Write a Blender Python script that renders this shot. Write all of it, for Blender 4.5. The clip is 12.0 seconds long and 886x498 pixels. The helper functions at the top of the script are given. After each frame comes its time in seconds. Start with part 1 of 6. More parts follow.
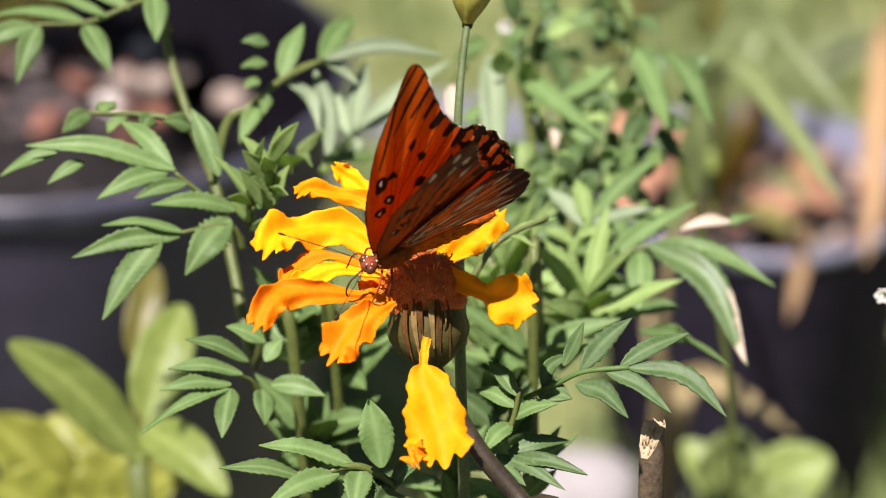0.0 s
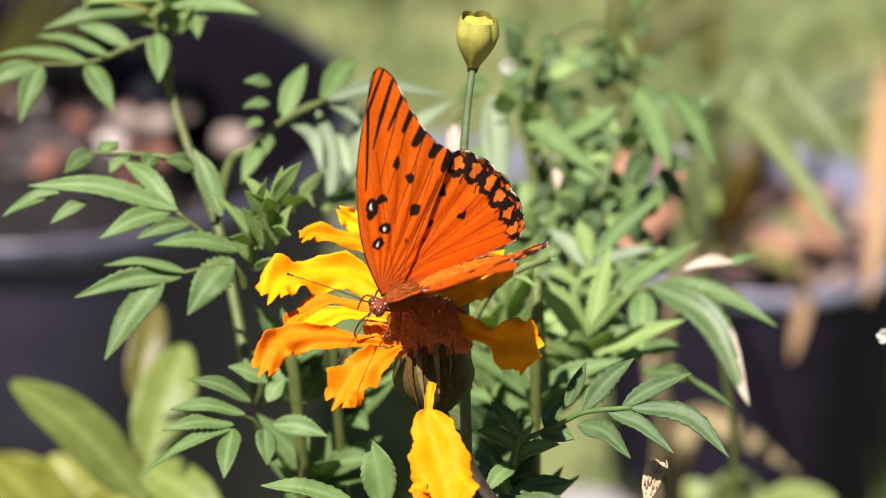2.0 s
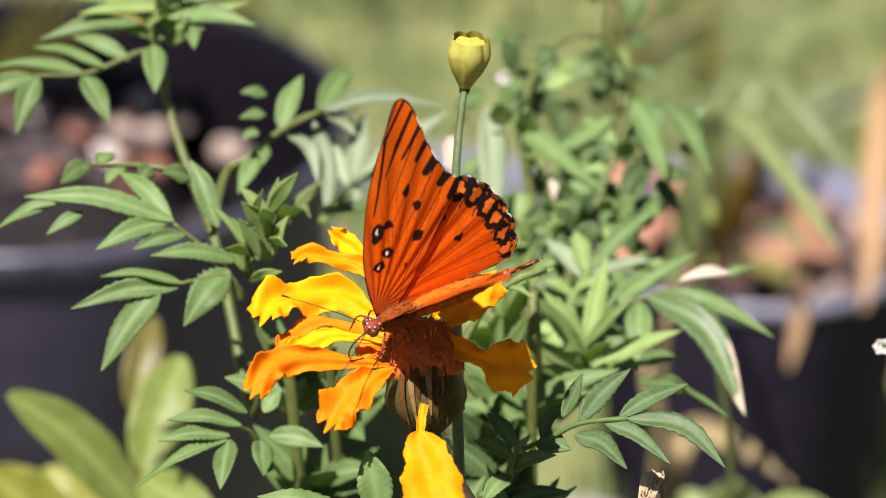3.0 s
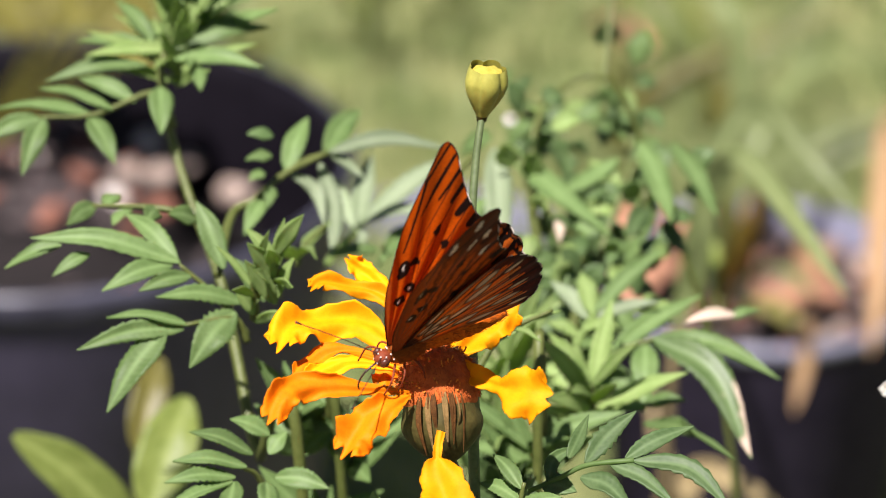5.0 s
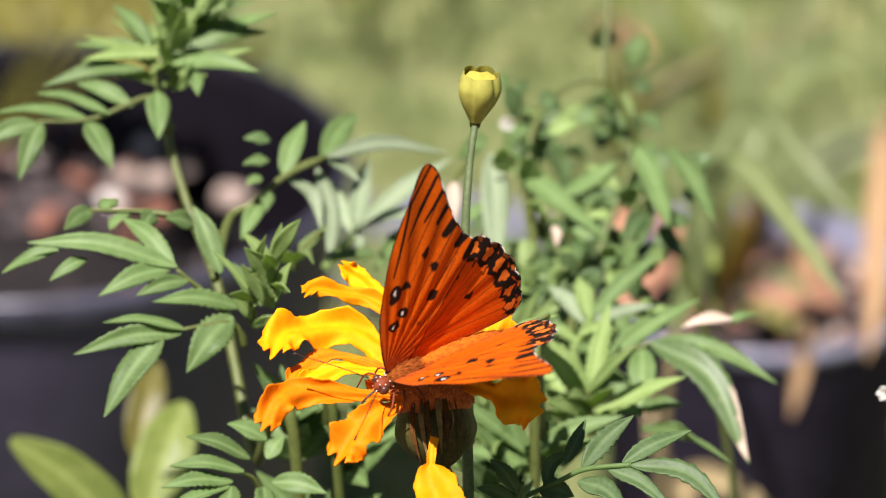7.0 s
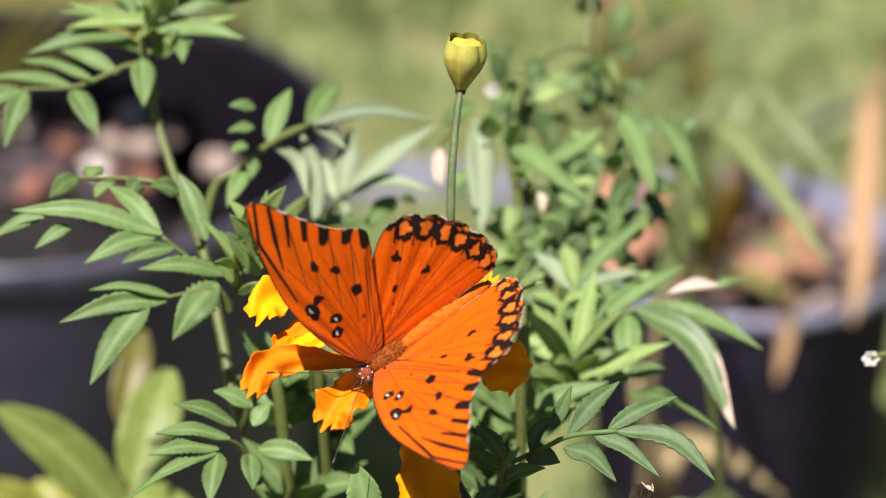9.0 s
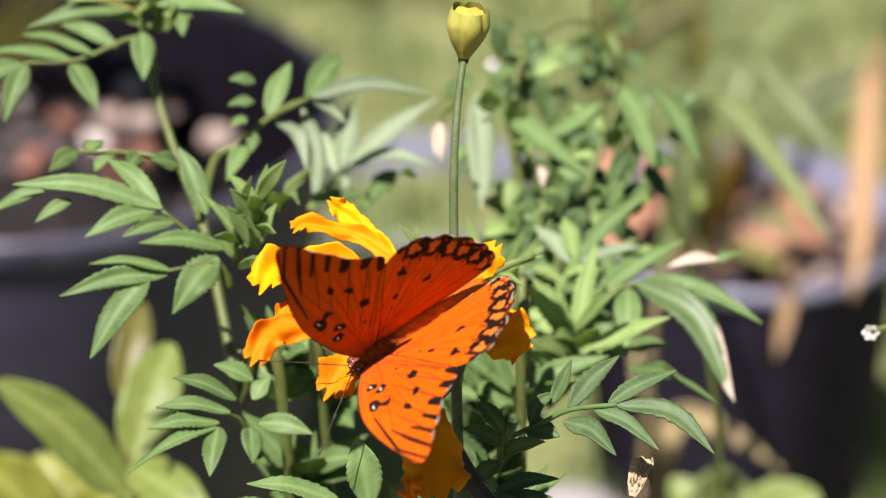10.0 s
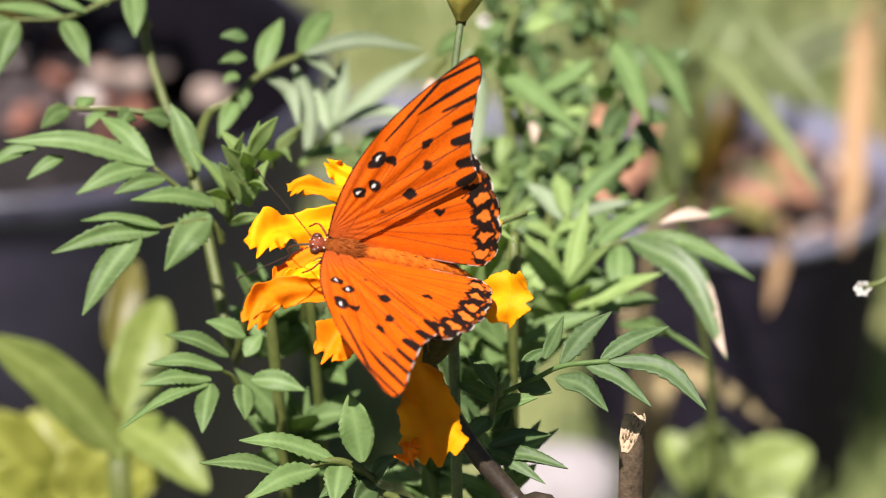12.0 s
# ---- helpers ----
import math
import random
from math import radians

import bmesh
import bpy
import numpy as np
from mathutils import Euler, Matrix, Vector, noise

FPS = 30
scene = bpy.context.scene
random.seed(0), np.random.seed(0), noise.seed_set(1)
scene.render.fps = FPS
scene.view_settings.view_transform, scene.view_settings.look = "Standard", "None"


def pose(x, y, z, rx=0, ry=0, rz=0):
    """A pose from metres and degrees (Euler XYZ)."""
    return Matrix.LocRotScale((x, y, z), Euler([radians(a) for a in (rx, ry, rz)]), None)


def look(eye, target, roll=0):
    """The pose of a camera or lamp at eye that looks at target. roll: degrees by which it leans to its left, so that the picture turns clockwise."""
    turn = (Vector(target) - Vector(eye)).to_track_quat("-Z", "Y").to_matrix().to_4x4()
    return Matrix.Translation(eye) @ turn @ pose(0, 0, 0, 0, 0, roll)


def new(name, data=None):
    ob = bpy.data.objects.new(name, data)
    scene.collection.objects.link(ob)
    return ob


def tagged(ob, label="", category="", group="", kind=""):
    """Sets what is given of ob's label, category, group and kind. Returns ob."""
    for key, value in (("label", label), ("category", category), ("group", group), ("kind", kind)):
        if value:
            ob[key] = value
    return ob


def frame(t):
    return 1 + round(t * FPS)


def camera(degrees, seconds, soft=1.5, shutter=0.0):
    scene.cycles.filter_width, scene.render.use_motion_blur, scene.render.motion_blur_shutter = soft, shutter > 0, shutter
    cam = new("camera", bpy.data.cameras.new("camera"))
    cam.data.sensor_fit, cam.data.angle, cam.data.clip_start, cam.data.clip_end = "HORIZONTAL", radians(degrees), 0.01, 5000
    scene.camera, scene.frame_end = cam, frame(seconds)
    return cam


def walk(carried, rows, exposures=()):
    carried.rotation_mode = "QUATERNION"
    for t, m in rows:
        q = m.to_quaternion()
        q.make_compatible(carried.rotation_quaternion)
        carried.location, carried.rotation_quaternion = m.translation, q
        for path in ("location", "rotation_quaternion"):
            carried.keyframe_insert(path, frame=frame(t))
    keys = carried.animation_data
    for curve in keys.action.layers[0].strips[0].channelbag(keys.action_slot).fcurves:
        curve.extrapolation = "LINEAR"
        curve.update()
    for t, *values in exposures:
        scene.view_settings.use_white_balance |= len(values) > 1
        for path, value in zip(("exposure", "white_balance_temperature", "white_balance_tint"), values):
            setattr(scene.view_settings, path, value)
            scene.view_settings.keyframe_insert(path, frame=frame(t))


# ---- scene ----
# ---- camera ----
EYE_DIST, PITCH = 0.6, 28.0
CENTRE = Vector((0.0, 0.0, 0.6))
RIGHT = Vector((1, 0, 0))
AHEAD = Vector((0, math.cos(radians(PITCH)), -math.sin(radians(PITCH))))
ABOVE = Vector((0, math.sin(radians(PITCH)), math.cos(radians(PITCH))))
EYE = CENTRE - AHEAD * EYE_DIST


def spot(u, v, d=0.0):
    """A place in the garden: u mm right and v mm up, seen in the flower's plane, d mm beyond it along the line of sight."""
    return EYE + (AHEAD + RIGHT * (u / 600) + ABOVE * (v / 600)) * ((600 + d) / 1000)


cam = camera(15.66, 12.0, soft=1.0)
cam.data.dof.use_dof = True
cam.data.dof.focus_distance = 0.6
cam.data.dof.aperture_fstop = 15.0


def aim(turn, lift):
    """The hand-held camera at its one standpoint, turned left and lifted by degrees."""
    return pose(EYE.x, EYE.y, EYE.z, 90 - PITCH + lift, 0, turn / math.cos(radians(PITCH)))


walk(cam, [
    (0, aim(0.000, 0.000)),
    (0.5, aim(0.020, 0.060)),
    (1, aim(0.201, 0.322)),
    (1.5, aim(0.201, 0.422)),
    (2, aim(0.040, 0.714)),
    (2.5, aim(-0.080, 0.744)),
    (2.7, aim(-0.060, 0.814)),
    (4.3, aim(0.020, 1.286)),
    (4.5, aim(0.020, 1.427)),
    (5, aim(0.080, 1.648)),
    (5.5, aim(-0.040, 1.728)),
    (6, aim(0.000, 1.829)),
    (6.5, aim(-0.040, 1.879)),
    (7, aim(0.030, 1.728)),
    (7.2, aim(0.060, 1.608)),
    (8.8, aim(-0.181, 1.226)),
    (9, aim(-0.221, 1.136)),
    (9.5, aim(-0.221, 0.945)),
    (10, aim(-0.221, 0.673)),
    (10.5, aim(-0.241, 0.382)),
    (11, aim(-0.322, 0.161)),
    (11.5, aim(-0.493, -0.050)),
    (12, aim(-0.362, -0.101)),
])

# ---- light ----
SUN_DIR = Vector((-0.192, -0.411, 0.891)).normalized()
world = bpy.data.worlds.new("sky")
scene.world = world
world.use_nodes = True
wn = world.node_tree
sky = wn.nodes.new("ShaderNodeTexSky")
sky.sky_type = "NISHITA"
sky.sun_disc = False
sky.sun_elevation = math.asin(SUN_DIR.z)
sky.sun_rotation = math.atan2(SUN_DIR.x, SUN_DIR.y)
wn.links.new(sky.outputs[0], wn.nodes["Background"].inputs[0])
wn.nodes["Background"].inputs[1].default_value = 0.040
sun = new("sun", bpy.data.lights.new("sun", "SUN"))
sun.data.energy = 7.4
sun.data.angle = radians(0.6)
sun.data.color = (1.0, 0.925, 0.905)
sun.matrix_world = look(SUN_DIR * 10, (0, 0, 0))
scene.view_settings.exposure = 0.46

# ---- materials ----


def node_mat(name):
    m = bpy.data.materials.new(name)
    m.use_nodes = True
    nt = m.node_tree
    return m, nt, nt.nodes["Principled BSDF"]


def noise_tex(nt, scale, detail=4.0, rough=0.6, coords="Object"):
    tc = nt.nodes.new("ShaderNodeTexCoord")
    n = nt.nodes.new("ShaderNodeTexNoise")
    n.inputs["Scale"].default_value = scale
    n.inputs["Detail"].default_value = detail
    n.inputs["Roughness"].default_value = rough
    nt.links.new(tc.outputs[coords], n.inputs["Vector"])
    return n


def ramp(nt, source, stops):
    r = nt.nodes.new("ShaderNodeValToRGB")
    el = r.color_ramp.elements
    while len(el) < len(stops):
        el.new(0.5)
    for e, (p, c) in zip(el, stops):
        e.position, e.color = p, (*c, 1)
    nt.links.new(source, r.inputs[0])
    return r


def mixed(nt, a, b, fac, mode="MIX"):
    mx = nt.nodes.new("ShaderNodeMix")
    mx.data_type, mx.blend_type = "RGBA", mode
    for sock, val in ((mx.inputs[0], fac), (mx.inputs[6], a), (mx.inputs[7], b)):
        if hasattr(val, "links"):
            nt.links.new(val, sock)
        elif isinstance(val, (int, float)):
            sock.default_value = val
        else:
            sock.default_value = (*val, 1)
    return mx.outputs[2]


def bumped(nt, bsdf, source, strength, dist):
    b = nt.nodes.new("ShaderNodeBump")
    b.inputs["Strength"].default_value = strength
    b.inputs["Distance"].default_value = dist
    nt.links.new(source, b.inputs["Height"])
    nt.links.new(b.outputs[0], bsdf.inputs["Normal"])


def thin(nt, bsdf, colour, share, gain=1.0):
    """Light that passes through a thin blade: a translucent share beside the surface."""
    tr = nt.nodes.new("ShaderNodeBsdfTranslucent")
    if hasattr(colour, "links"):
        nt.links.new(colour, tr.inputs[0])
    else:
        tr.inputs[0].default_value = (*colour, 1)
    mx = nt.nodes.new("ShaderNodeMixShader")
    mx.inputs[0].default_value = share
    nt.links.new(bsdf.outputs[0], mx.inputs[1])
    nt.links.new(tr.outputs[0], mx.inputs[2])
    nt.links.new(mx.outputs[0], nt.nodes["Material Output"].inputs[0])


def plain_mat(name, c1, c2, scale=300, rough=0.6, bump=0.2, dist=0.0003, metal=0.0, spec=0.4, fine=4.0):
    m, nt, b = node_mat(name)
    n1 = noise_tex(nt, scale, 5)
    n2 = noise_tex(nt, scale * fine, 3)
    f = mixed(nt, n1.outputs[0], n2.outputs[0], 0.35)
    r = ramp(nt, f, [(0.35, c1), (0.65, c2)])
    nt.links.new(r.outputs[0], b.inputs["Base Color"])
    b.inputs["Roughness"].default_value = rough
    b.inputs["Metallic"].default_value = metal
    b.inputs["Specular IOR Level"].default_value = spec
    bumped(nt, b, n2.outputs[0], bump, dist)
    return m


def blade_mat(name, c1, c2, through_c, share=0.35, rough=0.4, scale=220, patch=None, spec=0.3, ribbed=True):
    """Leaf and petal tissue: mottled, a little per-piece variation, veins from the mesh's own midrib attribute."""
    m, nt, b = node_mat(name)
    info = nt.nodes.new("ShaderNodeObjectInfo")
    n1 = noise_tex(nt, scale, 4)
    n2 = noise_tex(nt, scale * 6, 3)
    f = mixed(nt, n1.outputs[0], n2.outputs[0], 0.35)
    r = ramp(nt, f, [(0.3, c1), (0.7, c2)])
    hsv = nt.nodes.new("ShaderNodeHueSaturation")
    hue = nt.nodes.new("ShaderNodeMapRange")
    hue.inputs[3].default_value, hue.inputs[4].default_value = 0.75, 1.22
    nt.links.new(info.outputs["Random"], hue.inputs[0])
    nt.links.new(hue.outputs[0], hsv.inputs["Value"])
    nt.links.new(r.outputs[0], hsv.inputs["Color"])
    rib = nt.nodes.new("ShaderNodeAttribute")
    rib.attribute_name = "rib"
    col = mixed(nt, hsv.outputs[0], tuple(min(1, x * 1.8 + 0.03) for x in c2), rib.outputs["Fac"]) if ribbed else hsv.outputs[0]
    if patch:
        big = noise_tex(nt, 60, 3)
        pr = ramp(nt, big.outputs[0], [(0.54, (0, 0, 0)), (0.6, (1, 1, 1))])
        col = mixed(nt, col, patch, pr.outputs[0])
    nt.links.new(col, b.inputs["Base Color"])
    b.inputs["Roughness"].default_value = rough
    b.inputs["Specular IOR Level"].default_value = spec
    bumped(nt, b, n2.outputs[0], 0.16, 0.0003)
    thin(nt, b, through_c, share)
    return m


LEAF = blade_mat("marigold_leaf", (0.098, 0.166, 0.048), (0.190, 0.280, 0.102), (0.27, 0.39, 0.07), 0.40, rough=0.48, spec=0.24)
# Darker leaf green; low leaflets and bush gaps get their shade from this colour.
LEAF_DARK = blade_mat("dark_shaded_leaf", (0.056, 0.104, 0.032), (0.112, 0.170, 0.060), (0.12, 0.19, 0.035), 0.28, rough=0.48, spec=0.28)
LEAF_PALE = blade_mat("young_leaf", (0.195, 0.295, 0.085), (0.325, 0.420, 0.160), (0.40, 0.53, 0.12), 0.46, rough=0.5, spec=0.2)
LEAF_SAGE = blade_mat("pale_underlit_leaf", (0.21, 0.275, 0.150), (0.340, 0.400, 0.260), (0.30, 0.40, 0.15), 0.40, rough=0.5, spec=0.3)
LEAF_FRONT = blade_mat("glossy_leaf", (0.050, 0.094, 0.030), (0.112, 0.168, 0.066), (0.16, 0.26, 0.05), 0.30, rough=0.5, spec=0.3)
LEAF_BLEACHED = blade_mat("bleached_leaf", (0.44, 0.34, 0.26), (0.60, 0.48, 0.38), (0.5, 0.38, 0.25), 0.25, 0.7)
LEAF_DRY = blade_mat("scorched_leaf", (0.075, 0.13, 0.04), (0.13, 0.195, 0.07), (0.18, 0.26, 0.06), 0.3, patch=(0.60, 0.46, 0.36))
LEAF_TAN = blade_mat("dead_leaf", (0.29, 0.175, 0.085), (0.41, 0.265, 0.14), (0.5, 0.33, 0.16), 0.25, 0.7)
LEAF_RUST = blade_mat("rusty_leaf", (0.32, 0.14, 0.08), (0.50, 0.27, 0.17), (0.4, 0.15, 0.06), 0.2, 0.7, 60)
LEAF_LIME = blade_mat("broad_leaf", (0.115, 0.155, 0.030), (0.200, 0.240, 0.065), (0.22, 0.28, 0.05), 0.32, spec=0.2)
LEAF_ROUND = blade_mat("pale_round_leaf", (0.16, 0.21, 0.050), (0.26, 0.31, 0.105), (0.28, 0.36, 0.08), 0.35)
LEAF_CHARTREUSE = blade_mat("yellow_green_leaf", (0.19, 0.205, 0.028), (0.30, 0.31, 0.060), (0.34, 0.36, 0.05), 0.35)
LEAF_WITHER = blade_mat("withered_leaf", (0.20, 0.150, 0.07), (0.33, 0.26, 0.135), (0.24, 0.18, 0.08), 0.2, 0.7)
LEAF_YELLOW = blade_mat("yellowing_leaf", (0.11, 0.105, 0.02), (0.19, 0.17, 0.04), (0.17, 0.15, 0.02), 0.3)
LEAF_OCHRE = blade_mat("ochre_leaf", (0.30, 0.17, 0.02), (0.46, 0.28, 0.04), (0.42, 0.24, 0.03), 0.3, 0.6)
BLADE = blade_mat("grass_blade", (0.125, 0.165, 0.055), (0.22, 0.255, 0.11), (0.22, 0.27, 0.08), 0.35)
PETAL = blade_mat("ray_petal", (0.95, 0.310, 0.002), (0.97, 0.420, 0.003), (0.95, 0.14, 0.001), 0.18, 0.6, 500, spec=0.12, ribbed=False)
PETAL_DEEP = blade_mat("ray_petal_deep", (0.92, 0.190, 0.002), (0.95, 0.280, 0.003), (0.95, 0.12, 0.001), 0.18, 0.6, 500, spec=0.12, ribbed=False)
STEM = plain_mat("green_stem", (0.068, 0.086, 0.018), (0.115, 0.134, 0.034), 400, 0.5)
STEM_GREY = plain_mat("grey_green_stem", (0.070, 0.098, 0.036), (0.120, 0.155, 0.066), 400, 0.5)
STEM_DARK = plain_mat("purplish_stem", (0.020, 0.014, 0.010), (0.045, 0.032, 0.018), 400, 0.5)
CALYX = plain_mat("calyx_skin", (0.040, 0.034, 0.009), (0.095, 0.076, 0.022), 260, 0.6, 0.3, spec=0.15)
STRAW = plain_mat("straw_bract", (0.12, 0.075, 0.025), (0.25, 0.155, 0.06), 700, 0.8, 0.4, spec=0.12)
CALYX_DRY = plain_mat("dry_bract", (0.050, 0.020, 0.006), (0.130, 0.055, 0.014), 900, 0.8, 0.4, spec=0.12)
FLORET = plain_mat("disc_floret", (0.55, 0.14, 0.012), (0.75, 0.26, 0.02), 900, 0.7, 0.3)
FLORET_BROWN = plain_mat("spent_floret", (0.34, 0.065, 0.010), (0.62, 0.140, 0.020), 260, 0.8, 0.3)
BUD_SKIN = plain_mat("bud_skin", (0.29, 0.275, 0.050), (0.40, 0.375, 0.080), 160, 0.5, 0.25)
BUD_TIP = plain_mat("bud_tip", (0.36, 0.29, 0.035), (0.50, 0.41, 0.07), 900, 0.6)
# One plastic in two tones: shade painted into the inside, haze into the outside.
POT_INSIDE = plain_mat("shaded_black_plastic", (0.0045, 0.0035, 0.0055), (0.008, 0.0065, 0.010), 60, 0.5, 0.15, 0.0006, spec=0.15)
POT = plain_mat("hazed_black_plastic", (0.058, 0.050, 0.082), (0.088, 0.076, 0.126), 60, 0.6, 0.15, 0.0006, spec=0.22)
# Rims and pale inner walls: sun highlight and sky light painted into the plastic.
RIM = plain_mat("sunlit_rim_plastic", (0.030, 0.029, 0.044), (0.070, 0.069, 0.098), 60, 0.35, 0.15, 0.0006)
RIM_PALE = plain_mat("sky_lit_plastic", (0.14, 0.14, 0.19), (0.27, 0.27, 0.36), 60, 0.35, 0.15, 0.0006)
POT_DARK = plain_mat("black_plastic", (0.026, 0.021, 0.036), (0.044, 0.036, 0.060), 60, 0.9, 0.15, 0.0006, spec=0.05)
SOIL = plain_mat("bark_mulch", (0.005, 0.004, 0.0045), (0.018, 0.012, 0.012), 70, 0.9, 1.0, 0.006)
# Dark ground added out of sight so that less light bounces up.
BED_SOIL = plain_mat("bounce_cut_mulch", (0.020, 0.017, 0.021), (0.045, 0.038, 0.044), 70, 0.9, 1.0, 0.006)
LAWN = plain_mat("dry_lawn", (0.08, 0.12, 0.03), (0.265, 0.26, 0.11), 16, 0.95, 0.6, 0.01, fine=6.0)
STONE = plain_mat("white_stone", (0.22, 0.20, 0.20), (0.36, 0.33, 0.33), 40, 0.7, 0.3, 0.002)
WOOD = plain_mat("cut_stem", (0.055, 0.036, 0.022), (0.18, 0.125, 0.075), 300, 0.8, 0.5)
PITH = plain_mat("cut_pith", (0.34, 0.25, 0.15), (0.50, 0.38, 0.25), 900, 0.9, 0.5)
FUR = plain_mat("orange_fur", (0.14, 0.036, 0.008), (0.30, 0.075, 0.013), 1500, 0.9, 0.4, 0.0002, spec=0.05)
ABDOMEN = plain_mat("orange_scales", (0.40, 0.080, 0.006), (0.60, 0.130, 0.010), 1500, 0.8, 0.4, 0.0002, spec=0.06)
HEAD = plain_mat("brown_cuticle", (0.14, 0.026, 0.010), (0.24, 0.052, 0.020), 2000, 0.6, 0.3, 0.0001, spec=0.15)
EYEMAT = plain_mat("compound_eye", (0.055, 0.012, 0.007), (0.10, 0.026, 0.014), 5000, 0.35, 0.3, 0.00005, spec=0.6)
WHITE = plain_mat("white_scales", (0.72, 0.68, 0.62), (0.85, 0.8, 0.75), 3000, 0.6)
DARK = plain_mat("dark_cuticle", (0.02, 0.012, 0.01), (0.06, 0.03, 0.02), 3000, 0.45)


def wing_material():
    """Scales on a thin membrane: the pattern's own colour by reflection, the attribute 'glow' by the light that passes."""
    m, nt, b = node_mat("scaled_wing")
    at = nt.nodes.new("ShaderNodeAttribute")
    at.attribute_name = "pattern"
    gl = nt.nodes.new("ShaderNodeAttribute")
    gl.attribute_name = "glow"
    n = noise_tex(nt, 2500, 3)
    n2 = noise_tex(nt, 260, 4)
    r = ramp(nt, n.outputs[0], [(0.3, (0.78, 0.78, 0.78)), (0.7, (1.1, 1.1, 1.1))])
    r2 = ramp(nt, n2.outputs[0], [(0.3, (0.86, 0.84, 0.82)), (0.7, (1.06, 1.06, 1.06))])
    col = mixed(nt, at.outputs["Color"], r.outputs[0], 1.0, "MULTIPLY")
    col = mixed(nt, col, r2.outputs[0], 1.0, "MULTIPLY")
    nt.links.new(col, b.inputs["Base Color"])
    b.inputs["Roughness"].default_value = 0.5
    b.inputs["Specular IOR Level"].default_value = 0.10
    bumped(nt, b, n.outputs[0], 0.04, 0.00003)
    thin(nt, b, mixed(nt, gl.outputs["Color"], r2.outputs[0], 1.0, "MULTIPLY"), 0.22)
    return m


WING = wing_material()

# ---- building helpers ----


def part(name, bm, material, parent=None, label="", smooth=True):
    """Links a bmesh as one mesh object under a thing or a part."""
    me = bpy.data.meshes.new(name)
    bm.to_mesh(me)
    bm.free()
    for p in me.polygons:
        p.use_smooth = smooth
    for mt in (material if isinstance(material, (list, tuple)) else [material]):
        me.materials.append(mt)
    ob = new(name, me)
    if parent is not None:
        ob.parent = parent
    if label:
        ob["label"] = label
    return ob


def thing(name, place, label, category, group="", kind=""):
    ob = new(name)
    ob.empty_display_size = 0.02
    ob.location = place
    return tagged(ob, label, category, group, kind)


def curve_points(pts, n):
    """A smooth line through a few points (Catmull-Rom)."""
    pts = [Vector(p) for p in pts]
    if len(pts) == 2:
        return [pts[0].lerp(pts[1], i / (n - 1)) for i in range(n)]
    ext = [pts[0] * 2 - pts[1]] + pts + [pts[-1] * 2 - pts[-2]]
    out = []
    for i in range(n):
        f = i / (n - 1) * (len(pts) - 1)
        k = min(int(f), len(pts) - 2)
        t = f - k
        a, b, c, d = ext[k:k + 4]
        out.append(0.5 * ((2 * b) + (c - a) * t + (2 * a - 5 * b + 4 * c - d) * t * t + (3 * b - a - 3 * c + d) * t ** 3))
    return out


def tube(bm, pts, r0, r1, sides=8, cap=True, mat=0, ridge=0.0):
    """A tapering round stalk along a line; the radii in metres."""
    rings = []
    n = len(pts)
    for i, p in enumerate(pts):
        t = (pts[min(i + 1, n - 1)] - pts[max(i - 1, 0)]).normalized()
        x = t.orthogonal().normalized() if i == 0 else (x - t * x.dot(t)).normalized()
        y = t.cross(x)
        r = r0 + (r1 - r0) * i / (n - 1)
        rings.append([bm.verts.new(p + (x * math.cos(a) + y * math.sin(a)) * r * (1 + ridge * (k % 2)))
                      for k in range(sides) for a in [k * 2 * math.pi / sides]])
    for a, b in zip(rings, rings[1:]):
        for k in range(sides):
            f = bm.faces.new((a[k], a[(k + 1) % sides], b[(k + 1) % sides], b[k]))
            f.material_index = mat
    if cap:
        bm.faces.new(rings[-1]).material_index = mat
        bm.faces.new(rings[0][::-1]).material_index = mat


